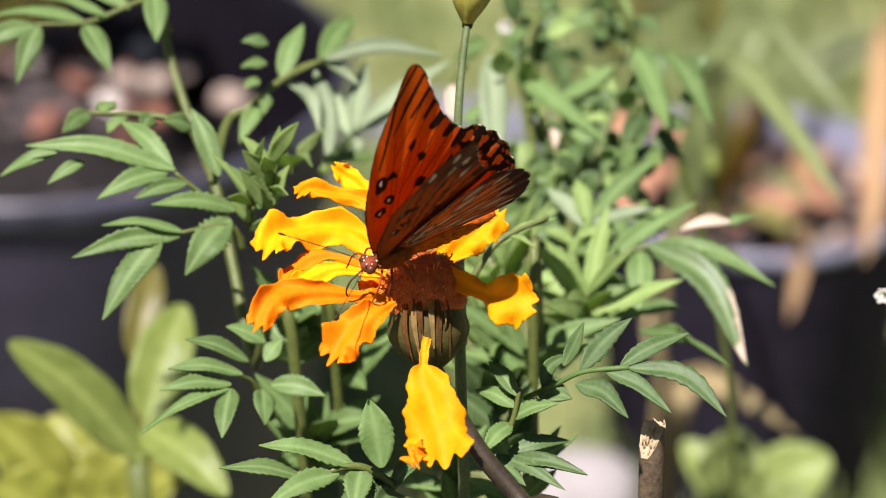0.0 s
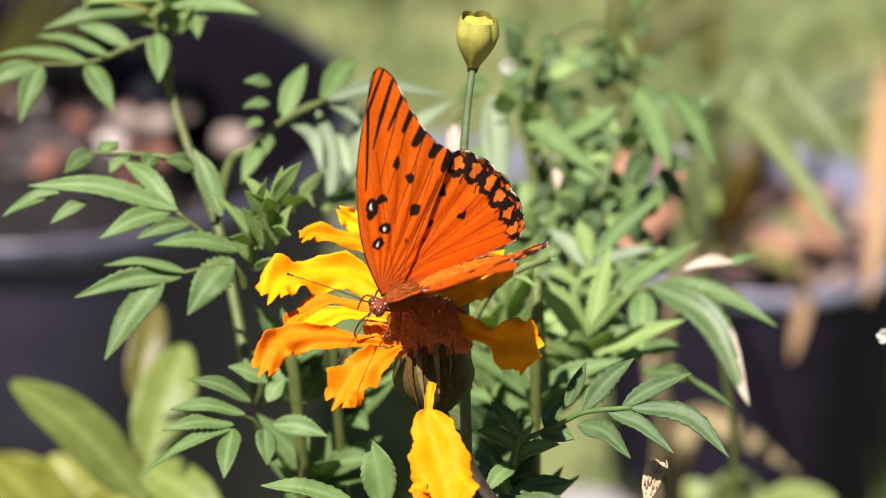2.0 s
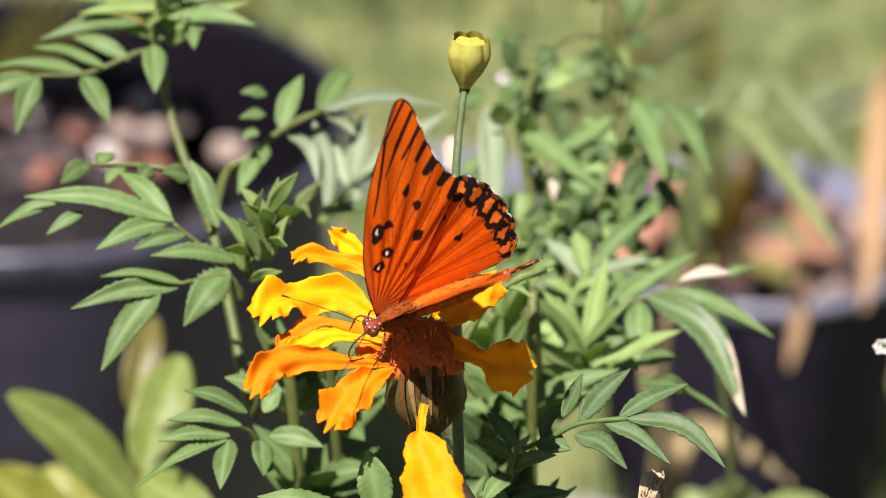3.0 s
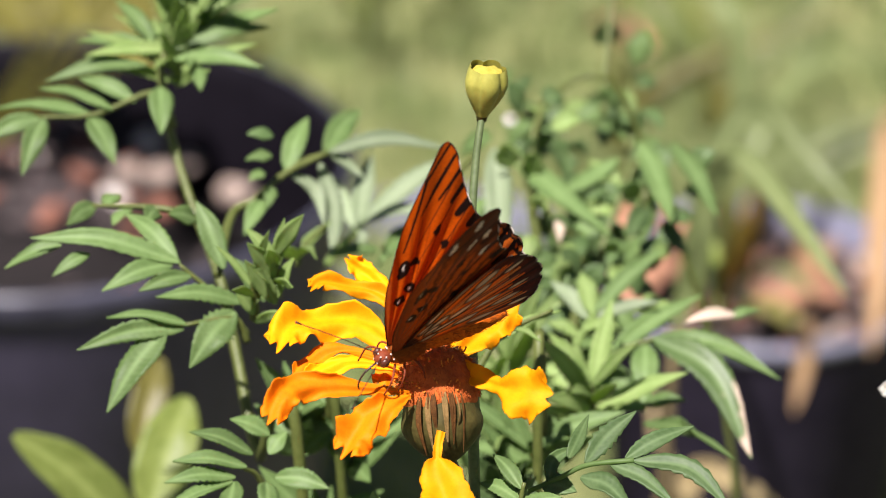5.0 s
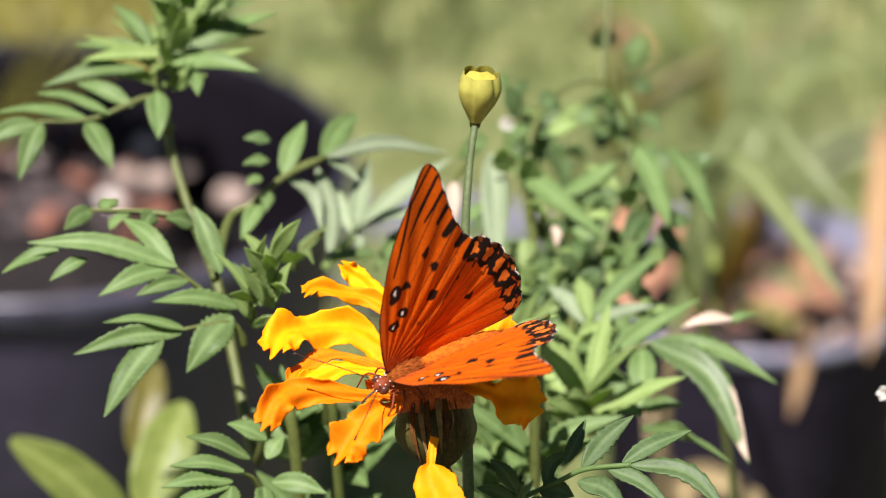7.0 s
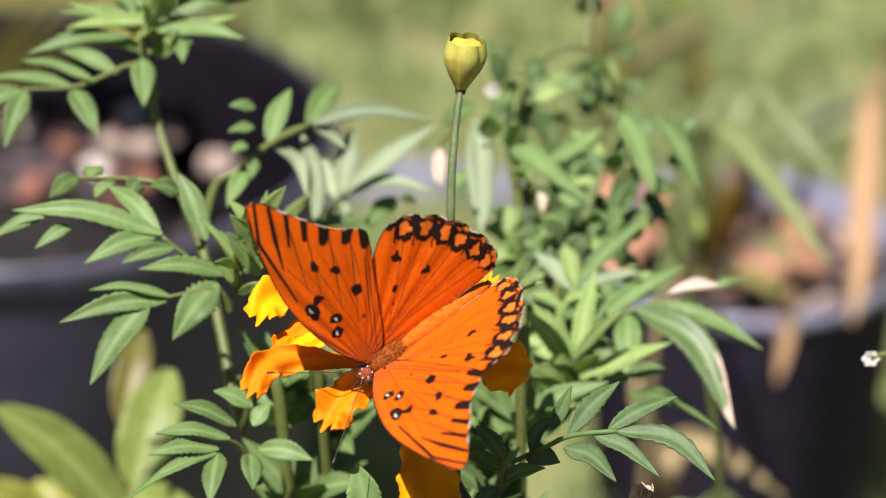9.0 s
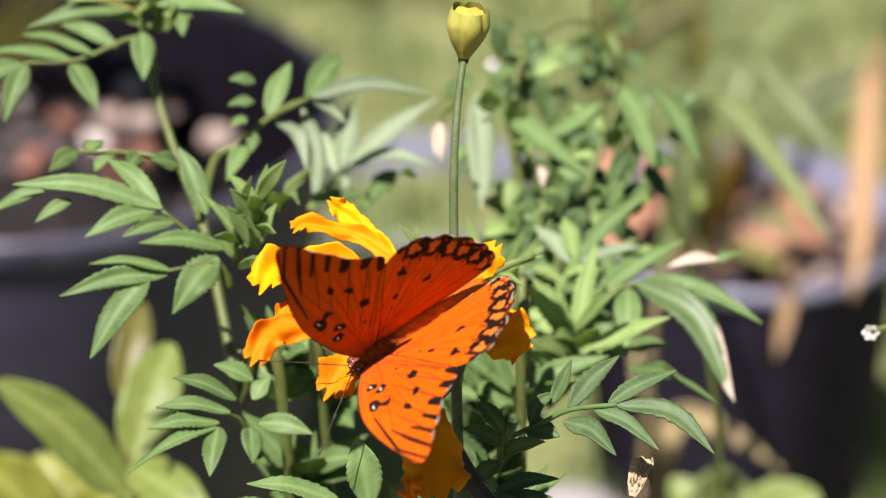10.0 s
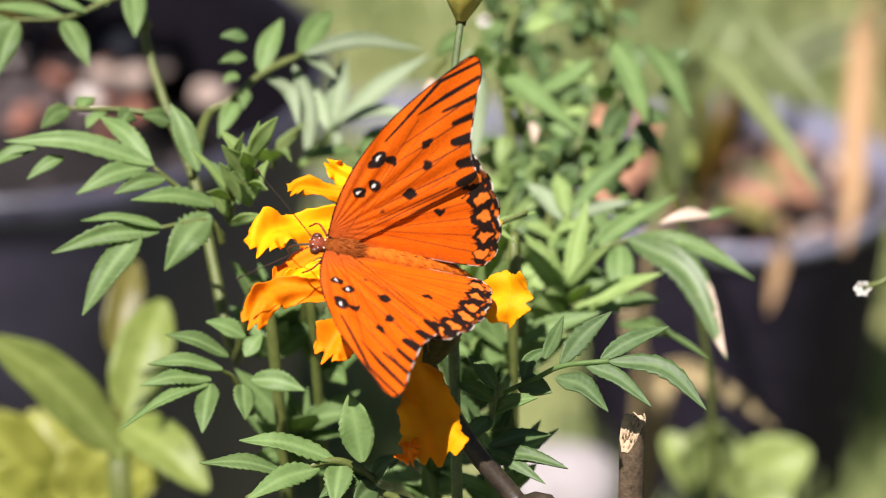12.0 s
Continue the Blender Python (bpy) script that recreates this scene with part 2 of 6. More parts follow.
def blade(bm, pts, width, facing, profile, teeth=0, fold=0.25, wave=0.0, waves=3.0, thick=0.0003, cols=4, tooth=0.10, twist=0.0, seed=0.0, lobes=0.0):
    """A leaf or petal blade along a line: both faces, a folded midrib, toothed or wavy edges. Marks the midrib in the attribute 'rib'."""
    rib = bm.verts.layers.float.get("rib") or bm.verts.layers.float.new("rib")
    n = len(pts)
    up_rows, low_rows = [], []
    for i, p in enumerate(pts):
        t = (pts[min(i + 1, n - 1)] - pts[max(i - 1, 0)]).normalized()
        f = i / (n - 1)
        side = t.cross(facing)
        side = side.normalized() if side.length > 1e-6 else t.orthogonal().normalized()
        nor = side.cross(t).normalized()
        if twist:
            side, nor = side * math.cos(twist * f) + nor * math.sin(twist * f), nor * math.cos(twist * f) - side * math.sin(twist * f)
        w = width * 0.5 * profile(f)
        up, low = [], []
        for j in range(-cols, cols + 1):
            s = j / cols
            ww = w
            if teeth and abs(j) == cols:
                ww *= 1 + tooth * (0.35 + 0.9 * abs(math.sin(int(f * teeth) * 2.7 + seed + j))) * (1.0 - 2 * ((f * teeth) % 1.0)) * math.sin(math.pi * min(1, f * 1.2)) ** 0.5
            off = abs(s) ** 1.3 * fold * w
            if wave:
                off += wave * w * s * abs(s) * math.sin(f * waves * 2 * math.pi + seed + (1.7 if s > 0 else 0)) + 0.3 * wave * w * math.sin(s * 5 + seed + f * 4)
            q = p + side * (s * ww) + nor * off
            if lobes:
                q += t * (lobes * f ** 6 * (math.cos(s * 7.5 + seed) - 1.6 * s * s + 0.16 * math.sin(s * 14 + seed)))
            a = bm.verts.new(q)
            b = bm.verts.new(q - nor * thick)
            a[rib] = b[rib] = 0.4 if j == 0 else (0.08 if (i + abs(j)) % 3 == 0 else 0.0)
            up.append(a)
            low.append(b)
        up_rows.append(up)
        low_rows.append(low)
    m = 2 * cols
    for i in range(n - 1):
        for j in range(m):
            bm.faces.new((up_rows[i][j], up_rows[i][j + 1], up_rows[i + 1][j + 1], up_rows[i + 1][j]))
            bm.faces.new((low_rows[i][j], low_rows[i + 1][j], low_rows[i + 1][j + 1], low_rows[i][j + 1]))
        for j in (0, m):
            q = (up_rows[i][j], up_rows[i + 1][j], low_rows[i + 1][j], low_rows[i][j])
            bm.faces.new(q if j == 0 else q[::-1])


def lance(f):
    return max(0.03, math.sin(math.pi * min(1, f * 0.97 + 0.02) ** 0.80) ** 0.95)


def oval(f):
    return max(0.04, math.sin(math.pi * min(1, f * 0.97 + 0.015) ** 0.75) ** 0.6)


def strap(f):
    return max(0.03, min(1.0, 0.45 + f * 1.2) * (1 - f ** 5))


def leaflet(parent, a, b, width, material=None, sag=0.1, seed=None, tilt=0.0, teeth=11, via=None, loose=0.55):
    """One toothed leaflet from its foot a to its tip b, under a leaf's stalk."""
    a, b = Vector(a), Vector(b)
    rnd = random.Random(seed if seed is not None else int((a.x * 7919 + b.z * 104729 + a.z * 1299709) * 1000))
    mid = via or a.lerp(b, 0.5) + Vector((0, 0, sag * (b - a).length))
    pts = curve_points((a, mid, b), teeth * 4 + 1)
    facing = (Vector((0.1, -0.5, 0.85)) + Vector((rnd.uniform(-loose, loose) + tilt, rnd.uniform(-0.8 * loose, 0.65 * loose), 0))).normalized()
    along = (b - a).normalized()
    if abs(along.dot(facing)) > 0.8:
        facing = Vector((0.15, -1, 0.2))
    bm = bmesh.new()
    blade(bm, pts, width * 0.80, facing, lance, teeth=teeth, tooth=rnd.uniform(0.06, 0.17), fold=rnd.uniform(0.1, 0.3), wave=0.12, waves=1.5, cols=3, twist=rnd.uniform(-0.3, 0.3), seed=rnd.uniform(0, 6))
    return part("leaflet", bm, material or LEAF, parent)


def stalk(parent, pts, r0, r1, name="leaf", material=None, label=""):
    bm = bmesh.new()
    tube(bm, curve_points(pts, 6 * len(pts)), r0, r1, 7)
    return part(name, bm, material or STEM, parent, label)


# ---- ground and pots ----


def make_ground():
    bm = bmesh.new()
    n = 60
    grid = [[None] * (n + 1) for _ in range(n + 1)]
    for i in range(n + 1):
        for j in range(n + 1):
            x, y = [(abs(k / n * 2 - 1) ** 3) * math.copysign(400, k / n * 2 - 1) for k in (i, j)]
            z = -0.004 + 0.012 * noise.noise((x * 2, y * 2, 0)) if math.hypot(x, y) < 20 else 0
            grid[i][j] = bm.verts.new((x, y + 2, z))
    for i in range(n):
        for j in range(n):
            bm.faces.new((grid[i][j], grid[i + 1][j], grid[i + 1][j + 1], grid[i][j + 1]))
    tagged(part("ground", bm, LAWN), "sunlit mown lawn with dry patches", "ground", kind="structure")


make_ground()


def make_bed():
    """A rounded, slightly mounded bed of dark mulch with a wavering edge, added out of view to cut light bounced
    upward.
    """
    bm = bmesh.new()
    rings, seg = 26, 96
    centre = bm.verts.new((0, -0.45, 0.03))
    grid = []
    for i in range(1, rings + 1):
        f = i / rings
        ring = []
        for k in range(seg):
            a = k * 2 * math.pi / seg
            c, s = math.cos(a), math.sin(a)
            r = (abs(c / 1.7) ** 4 + abs(s / 1.06) ** 4) ** -0.25 * (1 + 0.05 * noise.noise((c * 3, s * 3, 0)))
            z = 0.03 + 0.012 * noise.noise((c * r * f * 6, s * r * f * 6, 3)) - 0.05 * f ** 8
            ring.append(bm.verts.new((c * r * f, -0.45 + s * r * f, z)))
        grid.append(ring)
    for k in range(seg):
        bm.faces.new((centre, grid[0][k], grid[0][(k + 1) % seg]))
    for p, q in zip(grid, grid[1:]):
        for k in range(seg):
            bm.faces.new((p[k], q[k], q[(k + 1) % seg], p[(k + 1) % seg]))
    tagged(part("unseen_bed", bm, BED_SOIL), "unseen dark mulch added under the marigolds to cut bounced light", "ground", kind="structure")


make_bed()


def make_lawn():
    """Blades of grass over the stretch of lawn in view."""
    rnd = random.Random(4)
    bm = bmesh.new()
    for k in range(22000):
        x, y = (rnd.uniform(-0.8, 0.8), rnd.uniform(0.60, 2.6)) if k < 9000 else (rnd.gauss(0, 1.1), 1.8 + rnd.gauss(0, 1.0))
        if (abs(x) / 1.7) ** 4 + (abs(y + 0.45) / 1.06) ** 4 < 1:
            continue
        h, a, lean = rnd.uniform(0.02, 0.06), rnd.uniform(0, 6.28), rnd.uniform(0.1, 0.8)
        d = Vector((math.cos(a), math.sin(a), 0))
        s = Vector((-d.y, d.x, 0)) * rnd.uniform(0.001, 0.002)
        p = Vector((x, y, -0.003))
        q = p + d * lean * h * 0.4 + Vector((0, 0, h * 0.6))
        r = p + d * lean * h + Vector((0, 0, h * 0.9))
        v = [bm.verts.new(k) for k in (p - s, p + s, q + s * 0.8, q - s * 0.8, r)]
        bm.faces.new(v[:4])
        bm.faces.new((v[3], v[2], v[4]))
    tagged(part("lawn_grass", bm, BLADE), "short green and yellowed lawn grass", "grass", kind="stuff")


make_lawn()


def make_pot(rim, radius, height, label, chips=140, seed=1, drop=0.055, strewn=None, mix="tan red grey", heap=0.0, lip_mat=None, wall_mat=None, inner_mat=None):
    """A black nursery pot, its rim's centre given: tapering wall, rolled lip, soil and bark inside."""
    pot = thing("plant_pot", (rim.x, rim.y, rim.z - height), label, "plant pot", "black nursery pots")
    lip_h = radius * 0.085
    prof = [(0.0, 0.006), (0.80, 0.0), (0.83, 0.004), (0.965, height - lip_h * 1.15), (0.968, height - lip_h * 1.08), (1.0, height - lip_h), (1.008, height - lip_h * 0.85),
            (1.012, height - 0.003), (1.004, height), (0.985, height), (0.965, height - 0.004), (0.945, height - lip_h), (0.925, height - drop + 0.004), (0.885, height - drop - 0.02), (0.0, height - 0.092)]
    bm = bmesh.new()
    seg = 72
    rings = [[bm.verts.new((r * radius * math.cos(k * 2 * math.pi / seg), r * radius * math.sin(k * 2 * math.pi / seg), z)) for k in range(seg)] for r, z in prof[1:-1]]
    for a, b in zip(rings, rings[1:]):
        for k in range(seg):
            bm.faces.new((a[k], a[(k + 1) % seg], b[(k + 1) % seg], b[k]))
    bm.faces.new(rings[0][::-1])
    lip = [f for f in bm.faces if f.calc_center_median().z > height - lip_h * 1.03 and f.calc_center_median().xy.length > radius * 0.980]
    rim_bm = bm.copy()
    bmesh.ops.delete(bm, geom=lip, context="FACES")
    bmesh.ops.delete(rim_bm, geom=[f for f in rim_bm.faces if not (f.calc_center_median().z > height - lip_h * 1.03 and f.calc_center_median().xy.length > radius * 0.980)], context="FACES")
    inner = bm.copy()
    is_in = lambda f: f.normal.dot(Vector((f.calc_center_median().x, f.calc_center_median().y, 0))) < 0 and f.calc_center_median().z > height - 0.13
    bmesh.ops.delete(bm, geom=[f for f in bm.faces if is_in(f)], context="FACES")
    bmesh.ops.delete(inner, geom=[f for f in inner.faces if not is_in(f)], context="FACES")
    part("body", bm, wall_mat or POT, pot)
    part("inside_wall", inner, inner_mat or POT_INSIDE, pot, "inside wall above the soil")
    part("rim", rim_bm, lip_mat or RIM, pot, "rolled rim with painted sun highlight")
    rnd = random.Random(seed)
    pile = lambda x, y: heap * min(1, max(0, (0.06 - x) / 0.04)) * min(1, max(0, (y + 0.03) / 0.05))
    bm = bmesh.new()
    m = 26
    top = height - drop
    g = {}
    for i in range(m + 1):
        for j in range(m + 1):
            x, y = (i / m * 2 - 1), (j / m * 2 - 1)
            if x * x + y * y < 0.96:
                k = radius * 0.93
                g[i, j] = bm.verts.new((x * k, y * k, top + 0.012 * noise.noise((x * 4 + seed, y * 4, 0)) + 0.01 * (1 - x * x - y * y) + pile(x * k, y * k)))
    for i in range(m):
        for j in range(m):
            q = [(i, j), (i + 1, j), (i + 1, j + 1), (i, j + 1)]
            if all(c in g for c in q):
                bm.faces.new([g[c] for c in q])
    part("soil", bm, SOIL, pot, "dark potting soil")
    for kind in mix.split():
        mat = {"tan": CHIP_TAN, "red": CHIP_RED, "grey": CHIP_GREY}[kind]
        for _ in range(chips // len(mix.split())):
            a, r = rnd.uniform(0, 6.283), radius * 0.88 * math.sqrt(rnd.random())
            if strewn and not strewn(r * math.cos(a), r * math.sin(a)) and rnd.random() < 0.9:
                continue
            c = Vector((r * math.cos(a), r * math.sin(a), top + rnd.uniform(0.006, 0.016) + pile(r * math.cos(a), r * math.sin(a))))
            bm = bmesh.new()
            bmesh.ops.create_cube(bm, size=1)
            s = (rnd.uniform(0.006, 0.016), rnd.uniform(0.005, 0.011), rnd.uniform(0.003, 0.007))
            for v in bm.verts:
                v.co = Vector(v.co[k] * s[k] * rnd.uniform(0.6, 1.1) for k in range(3))
            bmesh.ops.transform(bm, matrix=Matrix.Translation(c) @ Euler((rnd.uniform(-0.5, 0.5), rnd.uniform(-0.5, 0.5), a * 3)).to_matrix().to_4x4(), verts=bm.verts)
            part("bark_chip", bm, mat, pot)
    return pot


CHIP_TAN = plain_mat("pale_bark", (0.20, 0.14, 0.115), (0.50, 0.40, 0.34), 200, 0.85, 0.5, 0.001)
CHIP_PALE = plain_mat("bleached_bark", (0.55, 0.47, 0.42), (0.80, 0.74, 0.68), 200, 0.7, 0.5, 0.001)
CHIP_RED = plain_mat("red_bark", (0.20, 0.075, 0.05), (0.42, 0.19, 0.13), 200, 0.85, 0.5, 0.001)
CHIP_GREY = plain_mat("grey_bark", (0.03, 0.022, 0.022), (0.11, 0.085, 0.085), 200, 0.85, 0.5, 0.001)


left_rim = spot(-75.8, 34.7, 880)
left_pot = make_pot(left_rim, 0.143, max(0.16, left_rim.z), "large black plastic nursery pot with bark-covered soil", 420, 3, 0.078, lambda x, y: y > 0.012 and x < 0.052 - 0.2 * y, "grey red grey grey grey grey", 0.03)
right_rim = spot(58.0, 13.4, 1000)
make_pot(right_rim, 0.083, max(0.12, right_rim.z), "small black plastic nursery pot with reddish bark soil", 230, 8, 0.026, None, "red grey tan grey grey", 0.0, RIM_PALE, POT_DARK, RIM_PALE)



def level_spot(u, v, z):
    """The place at height z that lies behind the spot (u, v)."""
    way = AHEAD + RIGHT * (u / 600) + ABOVE * (v / 600)
    return EYE + way * ((z - EYE.z) / way.z)


def pale_bits():
    """Sun-bleached bark and perlite that stand out on the dark soil of the large pot."""
    rnd = random.Random(21)
    z = left_rim.z - 0.078 + 0.034
    for k, (u, v) in enumerate(((-70.6, 31.9), (-66.8, 32.3), (-60.0, 31.5), (-56.2, 36.9), (-74.4, 23.0), (-39.6, 27.7), (-78.4, 33.4), (-63.0, 26.6), (-53.5, 31.0), (-79.5, 27.3), (-71.5, 39.0), (-48.8, 33.2))):
        at = level_spot(u, v, z)
        bm = bmesh.new()
        bmesh.ops.create_icosphere(bm, subdivisions=2, radius=1)
        r = rnd.uniform(0.0055, 0.0085)
        for w in bm.verts:
            w.co *= 1 + 0.3 * noise.noise(w.co * 1.7 + Vector((k, 0, 0)))
            w.co = Vector((w.co.x * r * 1.2, w.co.y * r, w.co.z * r * 0.8))
        ob = part("bark_chip", bm, (CHIP_PALE, CHIP_PALE, CHIP_TAN)[k % 3], left_pot, "sun-bleached pale bark chip")
        ob.location = at - left_pot.location
    bm = bmesh.new()
    bmesh.ops.create_icosphere(bm, subdivisions=2, radius=0.006)
    ob = part("bark_chip", bm, CHIP_RED, left_pot, "orange-red bark chip")
    ob.location = level_spot(-53.2, 24.7, z) - left_pot.location


pale_bits()
mid_rim = spot(-1.5, 18.8, 1350)
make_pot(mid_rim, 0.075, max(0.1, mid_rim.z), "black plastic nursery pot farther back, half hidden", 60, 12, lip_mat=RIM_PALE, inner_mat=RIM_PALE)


def fallen_leaf(at, size, mat, label, seed, turn):
    """A dead leaf lying curled on the soil or lawn."""
    bm = bmesh.new()
    d = Vector((math.cos(turn), math.sin(turn), 0)) * size
    blade(bm, curve_points((at - d * 0.5, at + Vector((0, 0, size * 0.16)), at + d * 0.5), 18), size * 0.45, Vector((0, -0.3, 1)), oval, fold=0.5, wave=0.3, cols=4, thick=0.0006, seed=seed)
    return tagged(part("fallen_leaf", bm, mat), label, "leaf", "fallen leaves")


soil = right_rim - Vector((0, 0, 0.014))
fallen_leaf(soil + Vector((-0.052, -0.006, 0.010)), 0.06, LEAF_RUST, "curled rust-brown dead leaf on the potting soil", 1, 0.9)
fallen_leaf(soil + Vector((-0.03, 0.03, 0.012)), 0.05, LEAF_RUST, "curled rust-brown dead leaf on the potting soil", 2, 2.2)
fallen_leaf(soil + Vector((0.02, -0.03, 0.010)), 0.045, LEAF_RUST, "curled rust-brown dead leaf on the potting soil", 3, 0.2)
fallen_leaf(soil + Vector((0.03, 0.02, 0.010)), 0.04, LEAF_TAN, "pale tan dead leaf on the potting soil", 4, 1.4)
fallen_leaf(soil + Vector((0.0, -0.045, 0.010)), 0.03, LEAF_YELLOW, "yellowed dead leaf on the potting soil", 5, 2.8)
fallen_leaf(level_spot(35.4, 20.6, right_rim.z + 0.002), 0.040, LEAF_RUST, "large curled rust-pink dead leaf in the small pot", 6, 0.5)
for k, (x, y) in enumerate(((-0.09, 1.95), (-0.02, 1.75), (0.16, 1.9), (0.3, 1.8), (0.12, 1.5), (-0.2, 2.1), (0.36, 1.55))):
    fallen_leaf(Vector((x, y, 0.035)), 0.06, LEAF_TAN if k % 2 else LEAF_RUST, "dry tan leaf lying on the lawn", 10 + k, k * 1.3)

# ---- marigold plant ----
plant = thing("marigold_plant", (0.0, 0.06, 0.0), "leafy green marigold plant with toothed feathery leaves behind the bloom", "plant")
plant_inv = Matrix.Translation((0.0, 0.06, 0.0)).inverted()


def under(ob, inv):
    ob.matrix_parent_inverse = inv
    return ob


def plant_stem(pts, r0, r1, mat=None):
    return under(stalk(plant, pts, r0, r1, "stem", mat), plant_inv)


def leaf(pts, blades, mat=None, r0=0.0009, r1=0.0004, sag=0.08, teeth=11, skin=None):
    """A compound leaf: its stalk's line and its leaflets, each from foot to tip with a width in mm."""
    ob = under(stalk(plant, pts, r0, r1, "leaf", skin), plant_inv)
    for a, b, w, *more in blades:
        leaflet(ob, a, b, w / 1000, (more[0] if more else None) or mat, sag, teeth=teeth, via=more[1] if len(more) > 1 else None, loose=0.3 if more else 0.55)
    return ob


def shoot(centre, count, length, width, seed, mat=None, lean=(0, 0, 0.5)):
    """A young leafy tip: a rosette of small pointed leaflets round a short stalk."""
    rnd = random.Random(seed)
    ob = under(stalk(plant, (centre + Vector((0, 0.002, -0.010)), centre), 0.0012, 0.0006, "shoot"), plant_inv)
    for k in range(count):
        a = k * 2.4 + rnd.uniform(-0.3, 0.3)
        e = rnd.uniform(-0.1, 1.1)
        d = (Vector((math.cos(a) * math.cos(e), math.sin(a) * math.cos(e), math.sin(e))) + Vector(lean) * 0.4).normalized()
        foot = centre + Vector((0, 0, -0.012 * k / count))
        leaflet(ob, foot, foot + d * length * rnd.uniform(0.6, 1.1), width * rnd.uniform(0.7, 1.2), mat, 0.05, seed * 100 + k)
    return ob


# main stems, down to the ground
plant_stem((spot(-54.1, 52.7, 104), spot(-51.4, 38.0, 102), spot(-47.6, 25.4, 98), spot(-42.4, 11.7, 92), spot(-38.9, -4.2, 84), spot(-35.2, -20.9, 78), spot(-25.7, -43.1, 75), (-0.02, 0.07, 0.0)), 0.0009, 0.0014)
plant_stem((spot(-23.6, -3.1, 75), spot(-22.0, -16.7, 75), spot(-18.8, -37.8, 80), (0.0, 0.08, 0.0)), 0.0008, 0.0012)
plant_stem((spot(-22.5, 35.2, 106), spot(-30.2, 31.4, 102), spot(-36.0, 26.4, 98), spot(-40.2, 23.6, 96), spot(-42.9, 12.6, 70)), 0.0006, 0.0011)
plant_stem((spot(16.9, -6.2, 80), spot(18.0, -16.7, 76), spot(16.9, -33.6, 70), (0.03, 0.06, 0.0)), 0.0008, 0.0013)

# leaves on the plant's sunny side
leaf((spot(-37.3, 1.2, 58), spot(-42.0, 7.5, 55), spot(-49.9, 14.3, 52)), [
    (spot(-49.9, 14.8, 52), spot(-77.8, 19.3, 50), 5.5), (spot(-50.4, 15.1, 52), spot(-60.2, 24.0, 60), 5), (spot(-41.7, 13.6, 55), spot(-46.9, 26.2, 58), 6), (spot(-51.2, 14.5, 52), spot(-64.4, 9.4, 46), 5.5),
    (spot(-47.8, 12.2, 52), spot(-57.5, 9.4, 48), 4.2), (spot(-37.8, 7.3, 55), spot(-54.3, 8.3, 46), 4.6), (spot(-34.1, 7.5, 58), spot(-40.9, 15.9, 60), 4.5), (spot(-66.7, 16.3, 52), spot(-73.6, 12.2, 50), 3.5), (spot(-72.0, 18.0, 54), spot(-82.5, 13.6, 54), 4.2)])
leaf((spot(-37.3, 0.1, 56), spot(-39.9, 4.3, 52), spot(-48.8, 3.1, 48)), [
    (spot(-48.3, 3.1, 48), spot(-63.6, 4.5, 46), 4.2), (spot(-49.1, 2.4, 48), spot(-69.1, -1.6, 44), 5), (spot(-52.5, 2.2, 47), spot(-63.4, -13.2, 42), 8), (spot(-39.6, 5.6, 52), spot(-48.0, -4.9, 46), 8.5)])
leaf((spot(-50.9, 40.1, 101), spot(-54.6, 46.4, 99), spot(-65.7, 42.4, 95), spot(-76.2, 41.8, 93)), [
    (spot(-66.7, 42.4, 95), spot(-84.6, 43.5, 95), 5), (spot(-75.2, 41.6, 93), spot(-79.4, 30.9, 87), 6), (spot(-66.7, 42.0, 95), spot(-62.0, 33.1, 89), 6.5), (spot(-53.6, 47.5, 99), spot(-53.4, 38.6, 93), 6.5),
    (spot(-62.5, 43.3, 95), spot(-76.2, 47.3, 97), 4.5), (spot(-76.2, 41.6, 93), spot(-86.7, 37.5, 91), 5), (spot(-58.3, 44.8, 97), spot(-68.8, 49.1, 101), 4.6)])
leaf((spot(-53.6, 50.6, 105), spot(-52.5, 54.8, 107), spot(-48.8, 60.1, 109)), [
    (spot(-50.9, 54.8, 107), spot(-33.1, 58.8, 111), 5.6), (spot(-53.1, 53.8, 107), spot(-69.1, 56.1, 111), 4.5), (spot(-50.9, 52.7, 105), spot(-34.6, 51.2, 101), 5.2), (spot(-46.7, 51.2, 103), spot(-46.1, 46.8, 97), 4.1),
    (spot(-54.9, 55.9, 107), spot(-62.0, 63.8, 115), 4.5), (spot(-49.9, 57.5, 108), spot(-50.9, 65.4, 115), 4.5), (spot(-47.8, 59.6, 109), spot(-36.2, 64.3, 115), 4.9), (spot(-56.2, 51.7, 105), spot(-75.2, 48.5, 101), 4.5)], LEAF)
shoot(spot(-32.2, 16.0, 44), 10, 0.0125, 0.0044, 11, LEAF_PALE, (-0.7, -0.9, 1.2))
shoot(spot(-36.2, 11.7, 46), 6, 0.0125, 0.0028, 17, LEAF_PALE, (-0.7, -0.9, 1.2))
